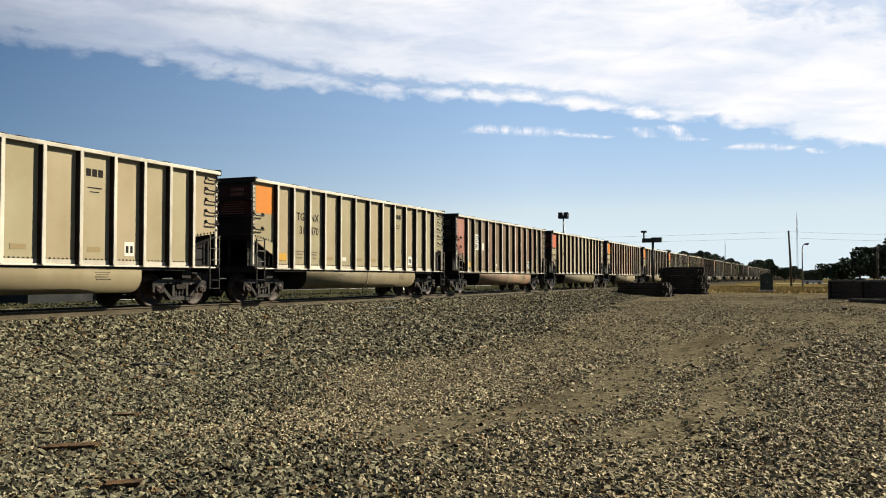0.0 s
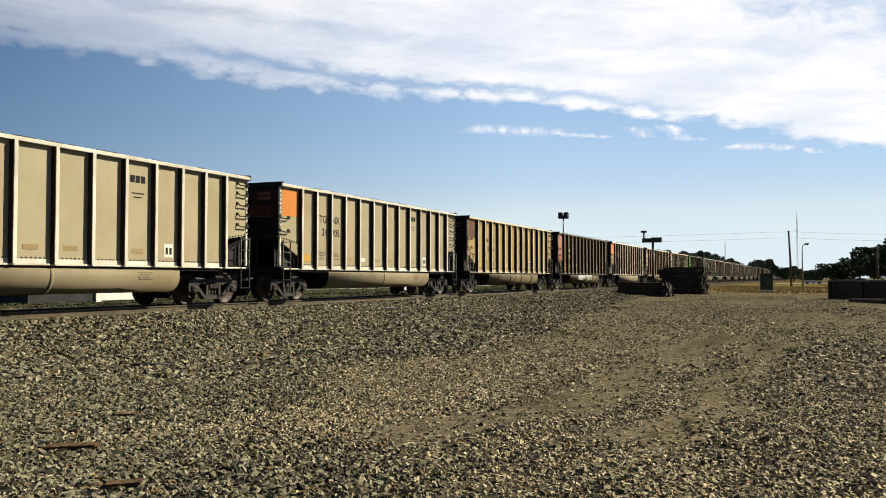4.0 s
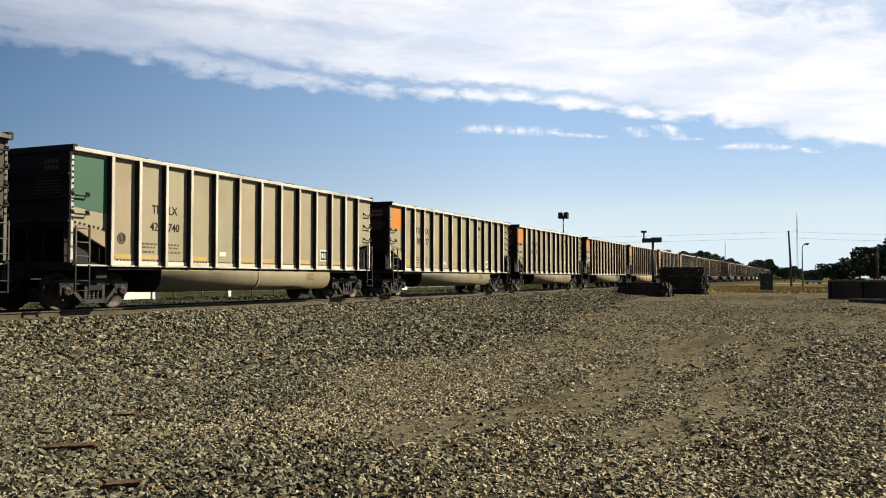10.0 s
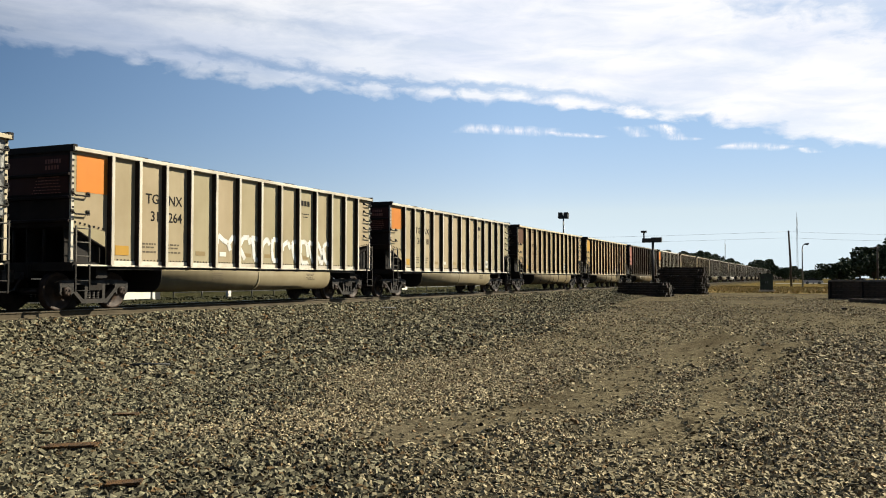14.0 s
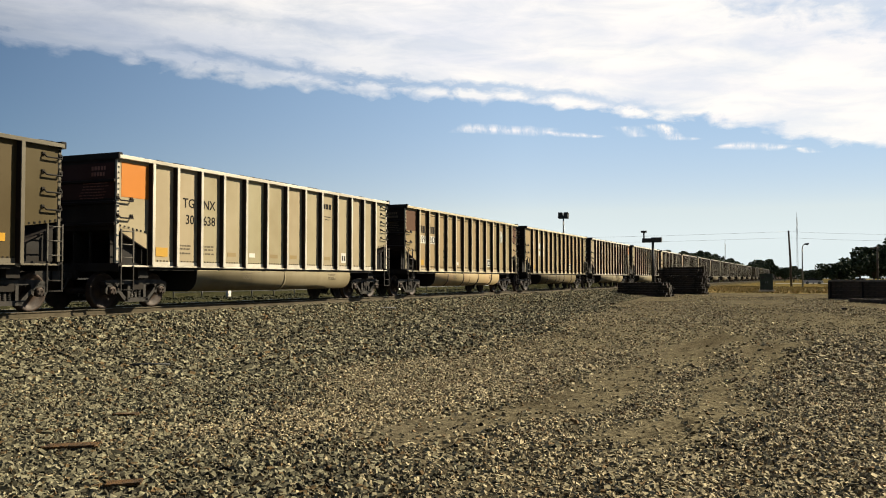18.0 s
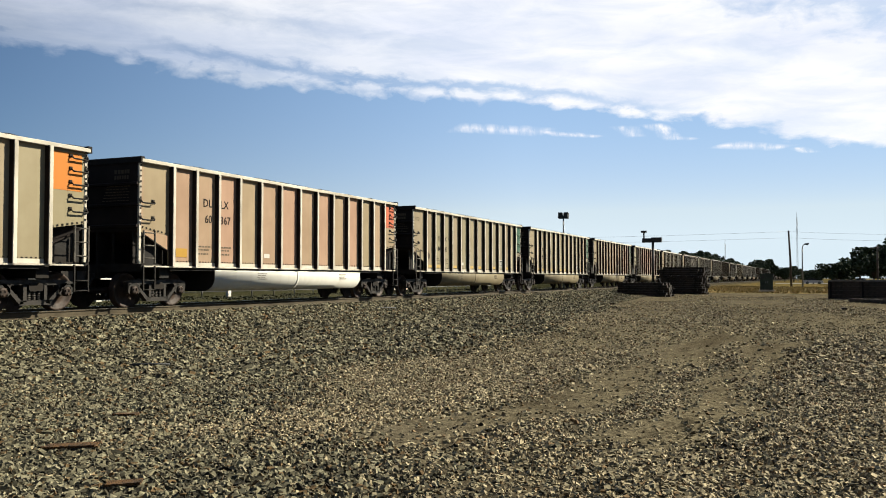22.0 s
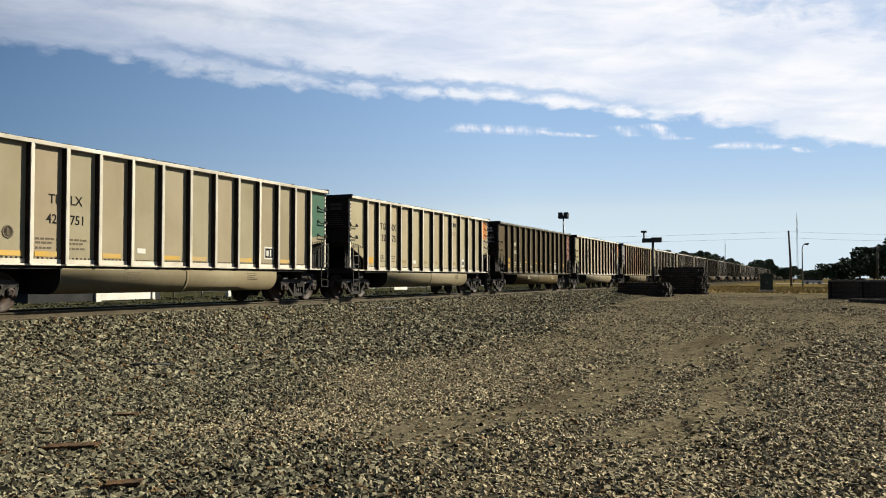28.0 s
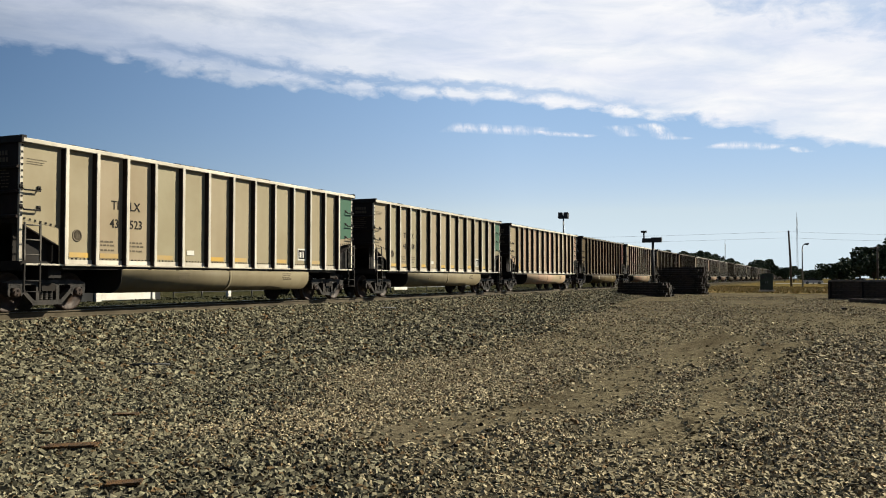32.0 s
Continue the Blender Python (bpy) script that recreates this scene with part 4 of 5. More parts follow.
            part("reflector_plate", plate(x, y, y + 0.62, 1.27, 1.39), PANEL["low"], wagon, "low yellow strip")
    if "black_bar" in extra:
        part("black_patch", Geo().box(x - 0.003, x, MARK_Y - 0.95, MARK_Y - 0.12, 2.24, 2.75), INK, wagon, "black patch behind the number")
    if "tag_tub" in extra:
        part("spray_writing", scrawl(4, 2.6, 0.34, 0.025), INK, wagon, "thin black scrawl", pose(1.493, -1.9, 0.66))
    if "spray_tub" in extra:
        part("spray_writing", scrawl(8, 3.9, 0.34, 0.085), SCRAWL, wagon, "fat white sprayed scrawl", pose(1.493, -2.1, 0.64))
    if "spray_low" in extra:
        part("spray_writing", scrawl(15, 0.9, 0.75, 0.05), SCRAWL, wagon, "white sprayed scrawl", pose(x - 0.008, RIBS[4] + 0.05, 1.5))
        part("spray_writing", scrawl(16, 1.7, 0.55, 0.04), SCRAWL, wagon, "white sprayed scrawl", pose(x - 0.008, RIBS[7] + 0.1, 1.4))
    if "spray_row" in extra:
        for k in (4, 5, 6, 7, 8, 9):
            part("spray_writing", scrawl(30 + k, 0.74, 0.74, 0.15), SCRAWL, wagon, "white sprayed scrawl", pose(x - 0.008, RIBS[k] + 0.14, 1.30))
    g = Geo()
    for y, z0 in ((-2.3, 0.93), (2.75, 0.93)):     # stencils on the tub, too small to read
        for i in range(4):
            z = z0 - 0.055 * i
            yy = y + 0.04 * (i % 2)
            while yy < y + 0.5 - 0.07 * (i % 3):
                g.box(1.495, 1.504, yy, yy + 0.06, z - 0.022, z)
                yy += 0.085
    tagged(part("tub_stencil", g, ink if dark else FADED, wagon), kind="stuff")
    if lead in ("orange", "red"):
        part("end_panel", Geo().box(-1.3, 1.36, -HALF - 0.008, -HALF - 0.002, 2.80, 3.70), PANEL["maroon"], wagon, "dark maroon end panel")
    g = Geo()
    rng = random.Random(repr(spec))
    for i in range(9):      # two lines of marks and seven of small print, too small to read
        big = i < 2
        z = 3.52 - 0.15 * i if big else 3.25 - 0.075 * (i - 2)
        y, wide = (0.62, 1.06) if big else (0.42 - 0.03 * i + rng.uniform(0, 0.06), 1.08 + rng.uniform(-0.06, 0.06))
        while y < wide:
            w = rng.uniform(0.05, 0.09) if big else rng.uniform(0.04, 0.12)
            g.box(y, y + w, -HALF - 0.013, -HALF - 0.009, z, z + (0.10 if big else 0.022))
            y += w + 0.028
    tagged(part("end_stencil", g, PANEL["white"] if dark else PANEL["faded_red"] if lead in ("orange", "red") else FADED, wagon), kind="stuff")
    y = RIBS[4] + 0.3
    part("white_label", plate(x, y, y + 0.30, 1.42, 1.55), PANEL["white"], wagon, "small white label")
    y = RIBS[0] + 0.22
    if kind == "dull":
        rings = Geo().lathe([(0.0, 0.15), (0.004, 0.15), (0.004, 0.11), (0.0, 0.11)], 0, 20, (x, y + 0.22, 1.79)).box(x, x + 0.004, y + 0.19, y + 0.25, 1.72, 1.86)
        part("round_emblem", rings, FADED, wagon, "small faded round emblem")
        if not lead:
            g = Geo()
            for z in (3.44, 3.38, 3.33):
                g.box(x, x + 0.003, -HALF + 0.18, -HALF + 0.72 - (3.44 - z), z, z + 0.014)
            tagged(part("corner_stencil", g, FADED, wagon), kind="stuff")
    else:
        part("ochre_patch", plate(x, y, y + 0.46, 1.36, 1.60), PANEL["yellow"], wagon, "faded ochre patch")
    if kind == "aluminium":
        for k in (3, 5, 6, 8):
            y = RIBS[k] + 0.32
            part("stencil_patch", plate(x, y, y + 0.42, 1.42, 1.54, 0.003), PANEL["faded"], wagon, "faded ochre stencil patch")


def on_track(y):
    return pose(TRACK_X - SKEW * y, y, RAIL_Z, 0, 0, math.degrees(math.atan(SKEW)))


def build_train():
    words = set()
    for kind, lead, trail, marks, logo, extra in TRAIN.values():
        for wd in marks.split():
            words.add((wd, CHALK if kind in ("olive", "grey") else INK, MARK_SIZE.get(marks[:2], 0.26)))
    words |= {("699", INK, 0.3), ("203", INK, 0.3), ("CEFX", INK, 0.25), ("430", INK, 0.25), ("1", INK, 0.25)}
    letter_meshes(words)
    meshes, first, wagons = {}, {}, {}
    for k in sorted(TRAIN):
        spec = TRAIN[k]
        full = k < 46
        tub = "white" if "white_tub" in spec[5] else "brown" if spec[3].startswith("NC") or k == 25 else ""
        key = (spec[0], tub, full)
        if key[:2] not in meshes:
            paint, edge = KINDS[spec[0]]
            edge = EDGE[edge] if edge in EDGE else PAINT[edge]
            meshes[key[:2]] = wagon_meshes(spec[0], PAINT[paint], edge, {"white": PANEL["white"], "brown": GRIMY_TUB}.get(tub, TUB if spec[0] in ("aluminium", "dull") else PAINT[paint]))
        if key not in first:
            first[key] = build_wagon(meshes[key[:2]], full)
        wagons[k] = (key, spec)
    made = {}
    used = set()
    for k, (key, spec) in wagons.items():
        if key in used:
            w = copy_thing(first[key], pose(TRACK_X, 0, RAIL_Z))
        else:
            w = first[key]
            used.add(key)
        made[k] = w
    for k, w in made.items():
        spec = TRAIN[k]
        decorate(w, spec)
        colour = spec[1] or spec[2]
        text = WORDS_FOR[spec[0]] + " coal wagon, ribbed sides"
        if colour:
            text += ", " + {"rust_top": "rust", "rust_white": "scuffed black"}.get(colour, colour).replace("_", " ") + " end panel"
        tagged(w, text)
        w.matrix_basis = on_track(5.11 + PITCH * k + HALF)
    return made


# ---- clouds ----
def build_clouds():
    """A sheet of high broken cloud with a straight edge, and thin haze that thickens towards the horizon."""
    h = Mat("cloud_sheet")
    m = h.m
    h.t.nodes.clear()
    h.co = h.add("ShaderNodeTexCoord").outputs["Object"]
    # u runs along the edge of the sheet, v away from it into the cloud
    turned = h.add("ShaderNodeMapping", Vector=h.co, Rotation=(0, 0, radians(-52.0))).outputs[0]
    u, v, _ = h.split(turned)
    vv = h.math("MULTIPLY", v, -1.0)
    plus = lambda *t: h.math("ADD", t[0], plus(*t[1:])) if len(t) > 1 else t[0]
    times = lambda *t: h.math("MULTIPLY", t[0], times(*t[1:])) if len(t) > 1 else t[0]
    x, y, _ = h.split()
    wx, wy = h.math("ADD", x, -369.0), h.math("ADD", y, 872.0)
    far = h.math("SQRT", h.math("ADD", h.math("MULTIPLY", wx, wx), h.math("MULTIPLY", wy, wy)))
    # bearing and rise as seen from the lot: cloud has height, so its puffs stand up rather than lie flat
    seen = h.add("ShaderNodeCombineXYZ", X=h.math("ARCTAN2", wx, wy), Y=h.math("DIVIDE", 200.0, far)).outputs[0]
    puffs = h.noise(1.0, 9.0, 0.60, h.scaled(24, 46, 1, seen), 0.3)
    large = h.noise(1.0, 4.0, 0.5, h.scaled(1 / 210, 1 / 110, 1, turned), 0.3)
    lumps = h.ramp(h.voronoi(1.0, "Distance", h.scaled(48, 80, 1, seen)), 0.0, 0.8, 16.0, -16.0)
    # the lower edge swings in long bows along u
    rim = plus(h.ramp(u, -444, -242, 24, -29), h.ramp(u, -56, 294, 0, 60), h.ramp(u, 300, 777, 0, -50))
    depth = plus(h.math("SUBTRACT", vv, rim), h.ramp(puffs, 0.25, 0.75, -42, 42), lumps, h.ramp(large, 0.3, 0.7, -12, 12))
    thick = h.ramp(x, -280, 80, 0.15, 1.0)
    body = times(h.ramp(depth, -14, 34), thick, h.ramp(h.noise(1.0, 8.0, 0.62, h.scaled(9, 34, 1, seen), 0.5), 0.34, 0.60, 0.72, 1.0))
    # a torn blue rift above the rim, and a thinner one far up
    rift_at = plus(h.ramp(u, -295, -100, 66, 36), h.ramp(u, -84, 69, 0, 36), h.ramp(puffs, 0.3, 0.7, -24, 24))
    rift = times(h.ramp(h.math("ABSOLUTE", h.math("SUBTRACT", vv, rift_at)), 5, 32, 1, 0), h.ramp(u, -330, -270), h.ramp(u, 330, 220),
                 h.ramp(large, 0.36, 0.52, 0.6, 1.0), h.ramp(x, -150, 200, 0.95, 0.6))
    high = times(h.ramp(h.math("ABSOLUTE", h.math("SUBTRACT", vv, plus(184.0, h.ramp(puffs, 0.3, 0.7, -16, 16)))), 2, 26, 0.24, 0), h.ramp(u, -60, -190))
    top = times(h.ramp(plus(vv, h.ramp(puffs, 0.3, 0.7, -45, 45)), 372, 430, 0.0, 0.5), h.ramp(x, 250, 320))
    body = times(body, h.math("SUBTRACT", 1.0, rift), h.math("SUBTRACT", 1.0, high), h.math("SUBTRACT", 1.0, top))
    body = times(body, h.ramp(vv, 560, 720, 1.0, 0.0), h.ramp(x, 520, 700, 1.0, 0.0))
    # loose wisps and falling streaks below the rim
    fibre = h.ramp(h.noise(1.0, 6.0, 0.65, h.scaled(75, 30, 1, seen), 0.3), 0.42, 0.60)
    wisps = 0.0
    for u0, v0, u1, v1, wide, dense in ((112, -160, 250, -130, 40, 0.85), (225, -130, 335, -134, 18, 0.85), (300, -40, 378, -112, 17, 0.6), (322, -14, 452, -100, 19, 0.85),
                                        (395, -72, 470, -84, 16, 0.55), (530, -104, 650, -72, 38, 0.85), (650, -62, 730, -92, 16, 0.6)):
        long = math.hypot(u1 - u0, v1 - v0)
        du, dv = (u1 - u0) / long, (v1 - v0) / long
        a = plus(h.math("MULTIPLY", u, du), h.math("MULTIPLY", vv, dv), -(u0 * du + v0 * dv))
        c = plus(h.math("MULTIPLY", u, -dv), h.math("MULTIPLY", vv, du), u0 * dv - v0 * du, h.ramp(puffs, 0.3, 0.7, -9, 9))
        one = times(h.ramp(a, 0, 18), h.ramp(a, long, long - 18), h.ramp(h.math("ABSOLUTE", c), 2, wide, dense, 0), plus(0.25, fibre))
        wisps = h.math("MAXIMUM", wisps, one)
    alpha = h.math("MAXIMUM", body, wisps)
    # haze: by the distance from the lot, thicker towards the sun's side
    toward = h.math("ADD", h.math("MULTIPLY", wx, math.sin(radians(SUN_AZ))), h.math("MULTIPLY", wy, math.cos(radians(SUN_AZ))))
    sunny = h.ramp(h.math("DIVIDE", toward, far), -0.15, 0.44, 0.05, 1.0)
    haze = h.math("MULTIPLY", h.ramp(h.math("POWER", h.ramp(far, 380, 4200), 0.22), 0.0, 1.0, 0.0, 0.97), sunny)
    white = h.mix(h.ramp(large, 0.34, 0.60), (0.83, 0.855, 0.94), (1.0, 0.99, 0.985))
    tint = h.mix(h.ramp(far, 600, 2600), (0.41, 0.65, 1.0), (0.715, 0.83, 0.89))
    glow1 = h.add("ShaderNodeEmission", Strength=0.378, Color=white)
    glow2 = h.add("ShaderNodeEmission", Strength=0.372, Color=tint)
    clear = h.add("ShaderNodeBsdfTransparent")
    mix1, mix2 = h.t.nodes.new("ShaderNodeMixShader"), h.t.nodes.new("ShaderNodeMixShader")
    out = h.add("ShaderNodeOutputMaterial")
    h.set(mix1.inputs[0], haze)
    h.t.links.new(clear.outputs[0], mix1.inputs[1])
    h.t.links.new(glow2.outputs[0], mix1.inputs[2])
    h.set(mix2.inputs[0], alpha)
    h.t.links.new(mix1.outputs[0], mix2.inputs[1])
    h.t.links.new(glow1.outputs[0], mix2.inputs[2])
    h.t.links.new(mix2.outputs[0], out.inputs["Surface"])
    ang = [2 * math.pi * k / 48 for k in range(48)]
    rings = [[(369 + r * math.cos(t), -872 + r * math.sin(t), z) for t in ang] for r, z in ((4300, 0), (4700, -60), (4900, -230))]
    g = Geo().put(rings[0] + rings[1] + rings[2], [tuple(range(48))] + [(o + k, o + (k + 1) % 48, o + 48 + (k + 1) % 48, o + 48 + k) for o in (0, 48) for k in range(48)])
    ob = new("cloud_backdrop", g.mesh("cloud_backdrop", m))
    ob.matrix_basis = pose(-369, 872, 200)
    return tagged(ob, "sheet of broken white cloud drifting across hazy blue sky", "clouds", kind="structure")


# ---- things beside the track ----
TIMBER = rough_solid("dark_weathered_timber", (0.036, 0.027, 0.02), (0.012, 0.01, 0.008), 3.0, 0.9)
POLE = rough_solid("grey_pole_wood", (0.0806, 0.062, 0.0465), (0.0434, 0.0341, 0.0267), 2.0, 0.85)
GALV = rough_solid("galvanised_steel", (0.1984, 0.1984, 0.1922), (0.124, 0.124, 0.1178), 4.0, 0.5, 0.5)
IRON = rough_solid("dark_painted_steel", (0.031, 0.031, 0.0298), (0.0186, 0.0186, 0.0186), 4.0, 0.6)
CONC = rough_solid("weathered_concrete", (0.1364, 0.124, 0.1054), (0.062, 0.0558, 0.0484), 1.5, 0.9)
PALE = rough_solid("pale_concrete", (0.3224, 0.31, 0.279), (0.2356, 0.2232, 0.1922), 0.8, 0.9)


def tie_stack(label, x0, length, y0, rows, layers, seed, slump=0.0):
    """A stack of sleepers that lie across the view, each a thing's part with its own wobble."""
    rng = random.Random(seed)
    st = thing("tie_stack", label, "timber stack", pose(x0, y0, 0))
    meshes = [Geo().box(0, length * f, 0, 0.235, 0, 0.178, 0.014).mesh("tie", TIMBER) for f in (1.0, 0.97, 1.03)]
    for k in range(layers):
        cutl = slump * max(0, k - layers * 0.55)
        for r in range(rows):
            if k == layers - 1 and (r in (0, rows - 1) or rng.random() < 0.25):
                continue
            if k > 1 and r > rows - 1 - int(cutl * 1.5):
                continue
            part("tie", rng.choice(meshes), None, st, "", pose(rng.uniform(-0.30, 0.30) + cutl * 0.10 * (rng.random() < 0.5), r * 0.25 + rng.uniform(-0.006, 0.006) + (0.03 if k % 2 else 0), k * 0.1815 + (k // 3) * 0.012, 0, 0, rng.uniform(-1.8, 1.8)))
    return st


def build_dock():
    d = thing("loading_dock", "low dark timber-faced loading dock with concrete cap", "loading dock", pose(0.62, 66.6, 0, 0, 0, -48))
    # its face runs along local +X, its body lies behind at +Y
    part("fill", Geo().box(0.05, 17.0, 0.14, 9.0, 0, 1.21), CONC, d, "stained concrete core")
    part("cap", Geo().box(-0.06, 17.1, -0.03, 9.1, 1.21, 1.33, 0.02), CONC, d, "worn concrete cap")
    rng = random.Random(2)
    meshes = [Geo().box(0, 2.9, 0, 0.13, 0, 0.285, 0.012).mesh("facing_timber", TIMBER)]
    for c in range(6):
        for k in range(4):
            part("facing_timber", meshes[0], None, d, "", pose(c * 2.92 + (0.02 if k % 2 else 0), rng.uniform(0, 0.012), 0.01 + k * 0.299))
    for c in range(7):
        part("post", Geo().box(-0.05, 0.15, -0.11, -0.002, 0, 1.20, 0.012), TIMBER, d, "", pose(c * 2.9, 0, 0))
    for k in range(3):
        part("side_timber", Geo().box(-0.1, 0.04, 0.14, 8.9, 0.02 + k * 0.395, 0.40 + k * 0.395, 0.012), TIMBER, d)


def build_mast():
    m = thing("wayside_mast", "dark steel mast carrying a long box and small head", "railway mast", pose(-13.75, 79.0, 0))
    part("base", Geo().box(-0.3, 0.3, -0.3, 0.3, 0, 0.25, 0.02), CONC, m)
    part("pole", Geo().tube([(0, 0, 0.2), (0, 0, 4.68)], 0.14, 10, True, 0.11), IRON, m)
    box = part("long_box", Geo().box(-0.92, 0.78, -0.22, 0.22, 4.66, 5.04, 0.05), IRON, m, "long dark box on the mast")
    part("lid", Geo().box(-0.1, 0.80, -0.25, 0.25, 5.04, 5.10), IRON, box)
    part("head_pole", Geo().tube([(-0.80, 0, 5.03), (-0.80, 0, 5.60)], 0.07, 8), IRON, m)
    part("head", Geo().box(-1.05, -0.55, -0.14, 0.14, 5.56, 5.74, 0.03), IRON, m)


def build_shelter():
    p = rough_solid("dull_green_paint", (0.0341, 0.0465, 0.031), (0.0217, 0.0279, 0.0211), 2.0, 0.6)
    s = thing("equipment_cabinet", "dull green trackside equipment cabinet on a pale concrete base", "equipment cabinet", pose(-4.85, 91.5, 0, 0, 0, 4))
    part("base", Geo().box(-0.72, 0.72, -0.6, 0.6, 0, 0.30, 0.02), PALE, s, "pale concrete base")
    part("housing", Geo().box(-0.6, 0.6, -0.45, 0.45, 0.30, 1.78, 0.03), p, s)
    part("roof", Geo().prism([(-0.68, 1.78), (0.68, 1.78), (0.68, 1.83), (0, 1.93), (-0.68, 1.83)], -0.53, 0.53, 1), p, s)
    for sx in (-1, 1):
        dr = part("door", Geo().box(min(sx * 0.02, sx * 0.54), max(sx * 0.02, sx * 0.54), -0.48, -0.45, 0.38, 1.70), p, s)
        part("door_handle", Geo().box(min(sx * 0.06, sx * 0.1), max(sx * 0.06, sx * 0.1), -0.52, -0.48, 0.95, 1.12), GALV, dr)
    part("vent", Geo().box(-0.45, -0.2, -0.495, -0.48, 1.45, 1.62), IRON, s)


def floodlight():
    f = thing("floodlight_pole", "tall steel pole with two floodlight boxes behind the train", "lamp post", pose(-30, 107.6, 0))
    part("pole", Geo().tube([(0, 0, 0), (0, 0, 9.4)], 0.15, 8, True, 0.09), GALV, f)
    part("arm", Geo().box(-0.5, 0.5, -0.05, 0.05, 9.3, 9.42), GALV, f)
    for s in (-1, 1):
        part("lamp_box", Geo().prism([(-0.3, 9.15), (0.3, 9.05), (0.32, 9.75), (-0.28, 9.85)], s * 0.36 - 0.27, s * 0.36 + 0.27), IRON, f, "dark floodlight box")


def street_lamp():
    f = thing("street_lamp", "grey street lamp with a short curved arm", "street lamp", pose(-2.35, 140, 0))
    part("pole", Geo().tube([(0, 0, 0), (0, 0, 5.8)], 0.13, 8, True, 0.08), GALV, f)
    part("arm", Geo().tube([(0, 0, 5.75), (0.06, 0, 6.2), (0.22, 0, 6.45), (0.42, 0, 6.5)], 0.07, 6), GALV, f)
    part("lamp_head", Geo().prism([(0.32, 6.62), (0.92, 6.68), (0.95, 6.52), (0.7, 6.36), (0.32, 6.44)], -0.16, 0.16, 1), IRON, f)


def utility_pole(at, height, lean, arm=True, label="leaning weathered wooden utility pole"):
    f = thing("utility_pole", label, "utility pole", at)
    top = (lean[0] * height, lean[1] * height, height)
    part("pole", Geo().tube([(0, 0, 0), (top[0] * 0.35, 0, height * 0.5), top], 0.19, 8, True, 0.13), POLE, f)
    if arm:
        part("crossarm", Geo().box(top[0] - 1.0, top[0] + 1.0, -0.06, 0.06, height - 0.55, height - 0.43), POLE, f)
        for k in (-0.9, -0.35, 0.35, 0.9):
            part("insulator", Geo().lathe([(height - 0.43, 0.05), (height - 0.34, 0.07), (height - 0.26, 0.04)], 2, 6, (top[0] + k, 0, 0)), GALV, f)
    return f


def cable(a, b, sag, label="thin overhead power cable"):
    a, b = Vector(a), Vector(b)
    pts = [a.lerp(b, i / 12) - Vector((0, 0, sag * 4 * (i / 12) * (1 - i / 12))) for i in range(13)]
    ob = new("power_cable", Geo().tube(pts, 0.013, 4).mesh("power_cable", GALV))
    return tagged(ob, label, "cable", "overhead cables")


def lattice_tower(x, y, h, label):
    f = thing("radio_tower", label, "radio tower", pose(x, y, 0))
    for k in range(3):
        t = 2 * math.pi * k / 3
        part("leg", Geo().tube([(0.35 * math.cos(t), 0.35 * math.sin(t), 0), (0.2 * math.cos(t), 0.2 * math.sin(t), h)], 0.06, 4), GALV, f)
    g = Geo()
    for i in range(int(h)):
        for k in range(3):
            t, u = 2 * math.pi * k / 3, 2 * math.pi * (k + 1) / 3
            g.tube([(0.33 * math.cos(t), 0.33 * math.sin(t), i), (0.33 * math.cos(u), 0.33 * math.sin(u), i + 0.9)], 0.03, 3, False)
    tagged(part("bracing", g, GALV, f), kind="stuff")
    part("tip", Geo().tube([(0, 0, h - 0.2), (0, 0, h + 2.2)], 0.06, 4), GALV, f)


BARK = rough_solid("tree_bark", (0.0558, 0.0434, 0.031), (0.031, 0.0248, 0.0186), 3.0, 0.9)


def leaf_material(name, a, b):
    m = Mat(name, 0.7)
    c = m.mix(m.island(), a, b)
    return m.done(m.mix(m.ramp(m.noise(0.6), 0.3, 0.7, 0, 0.6), c, a))


LEAF = leaf_material("broad_leaves", (0.0136, 0.0236, 0.0087), (0.0372, 0.0527, 0.0186))


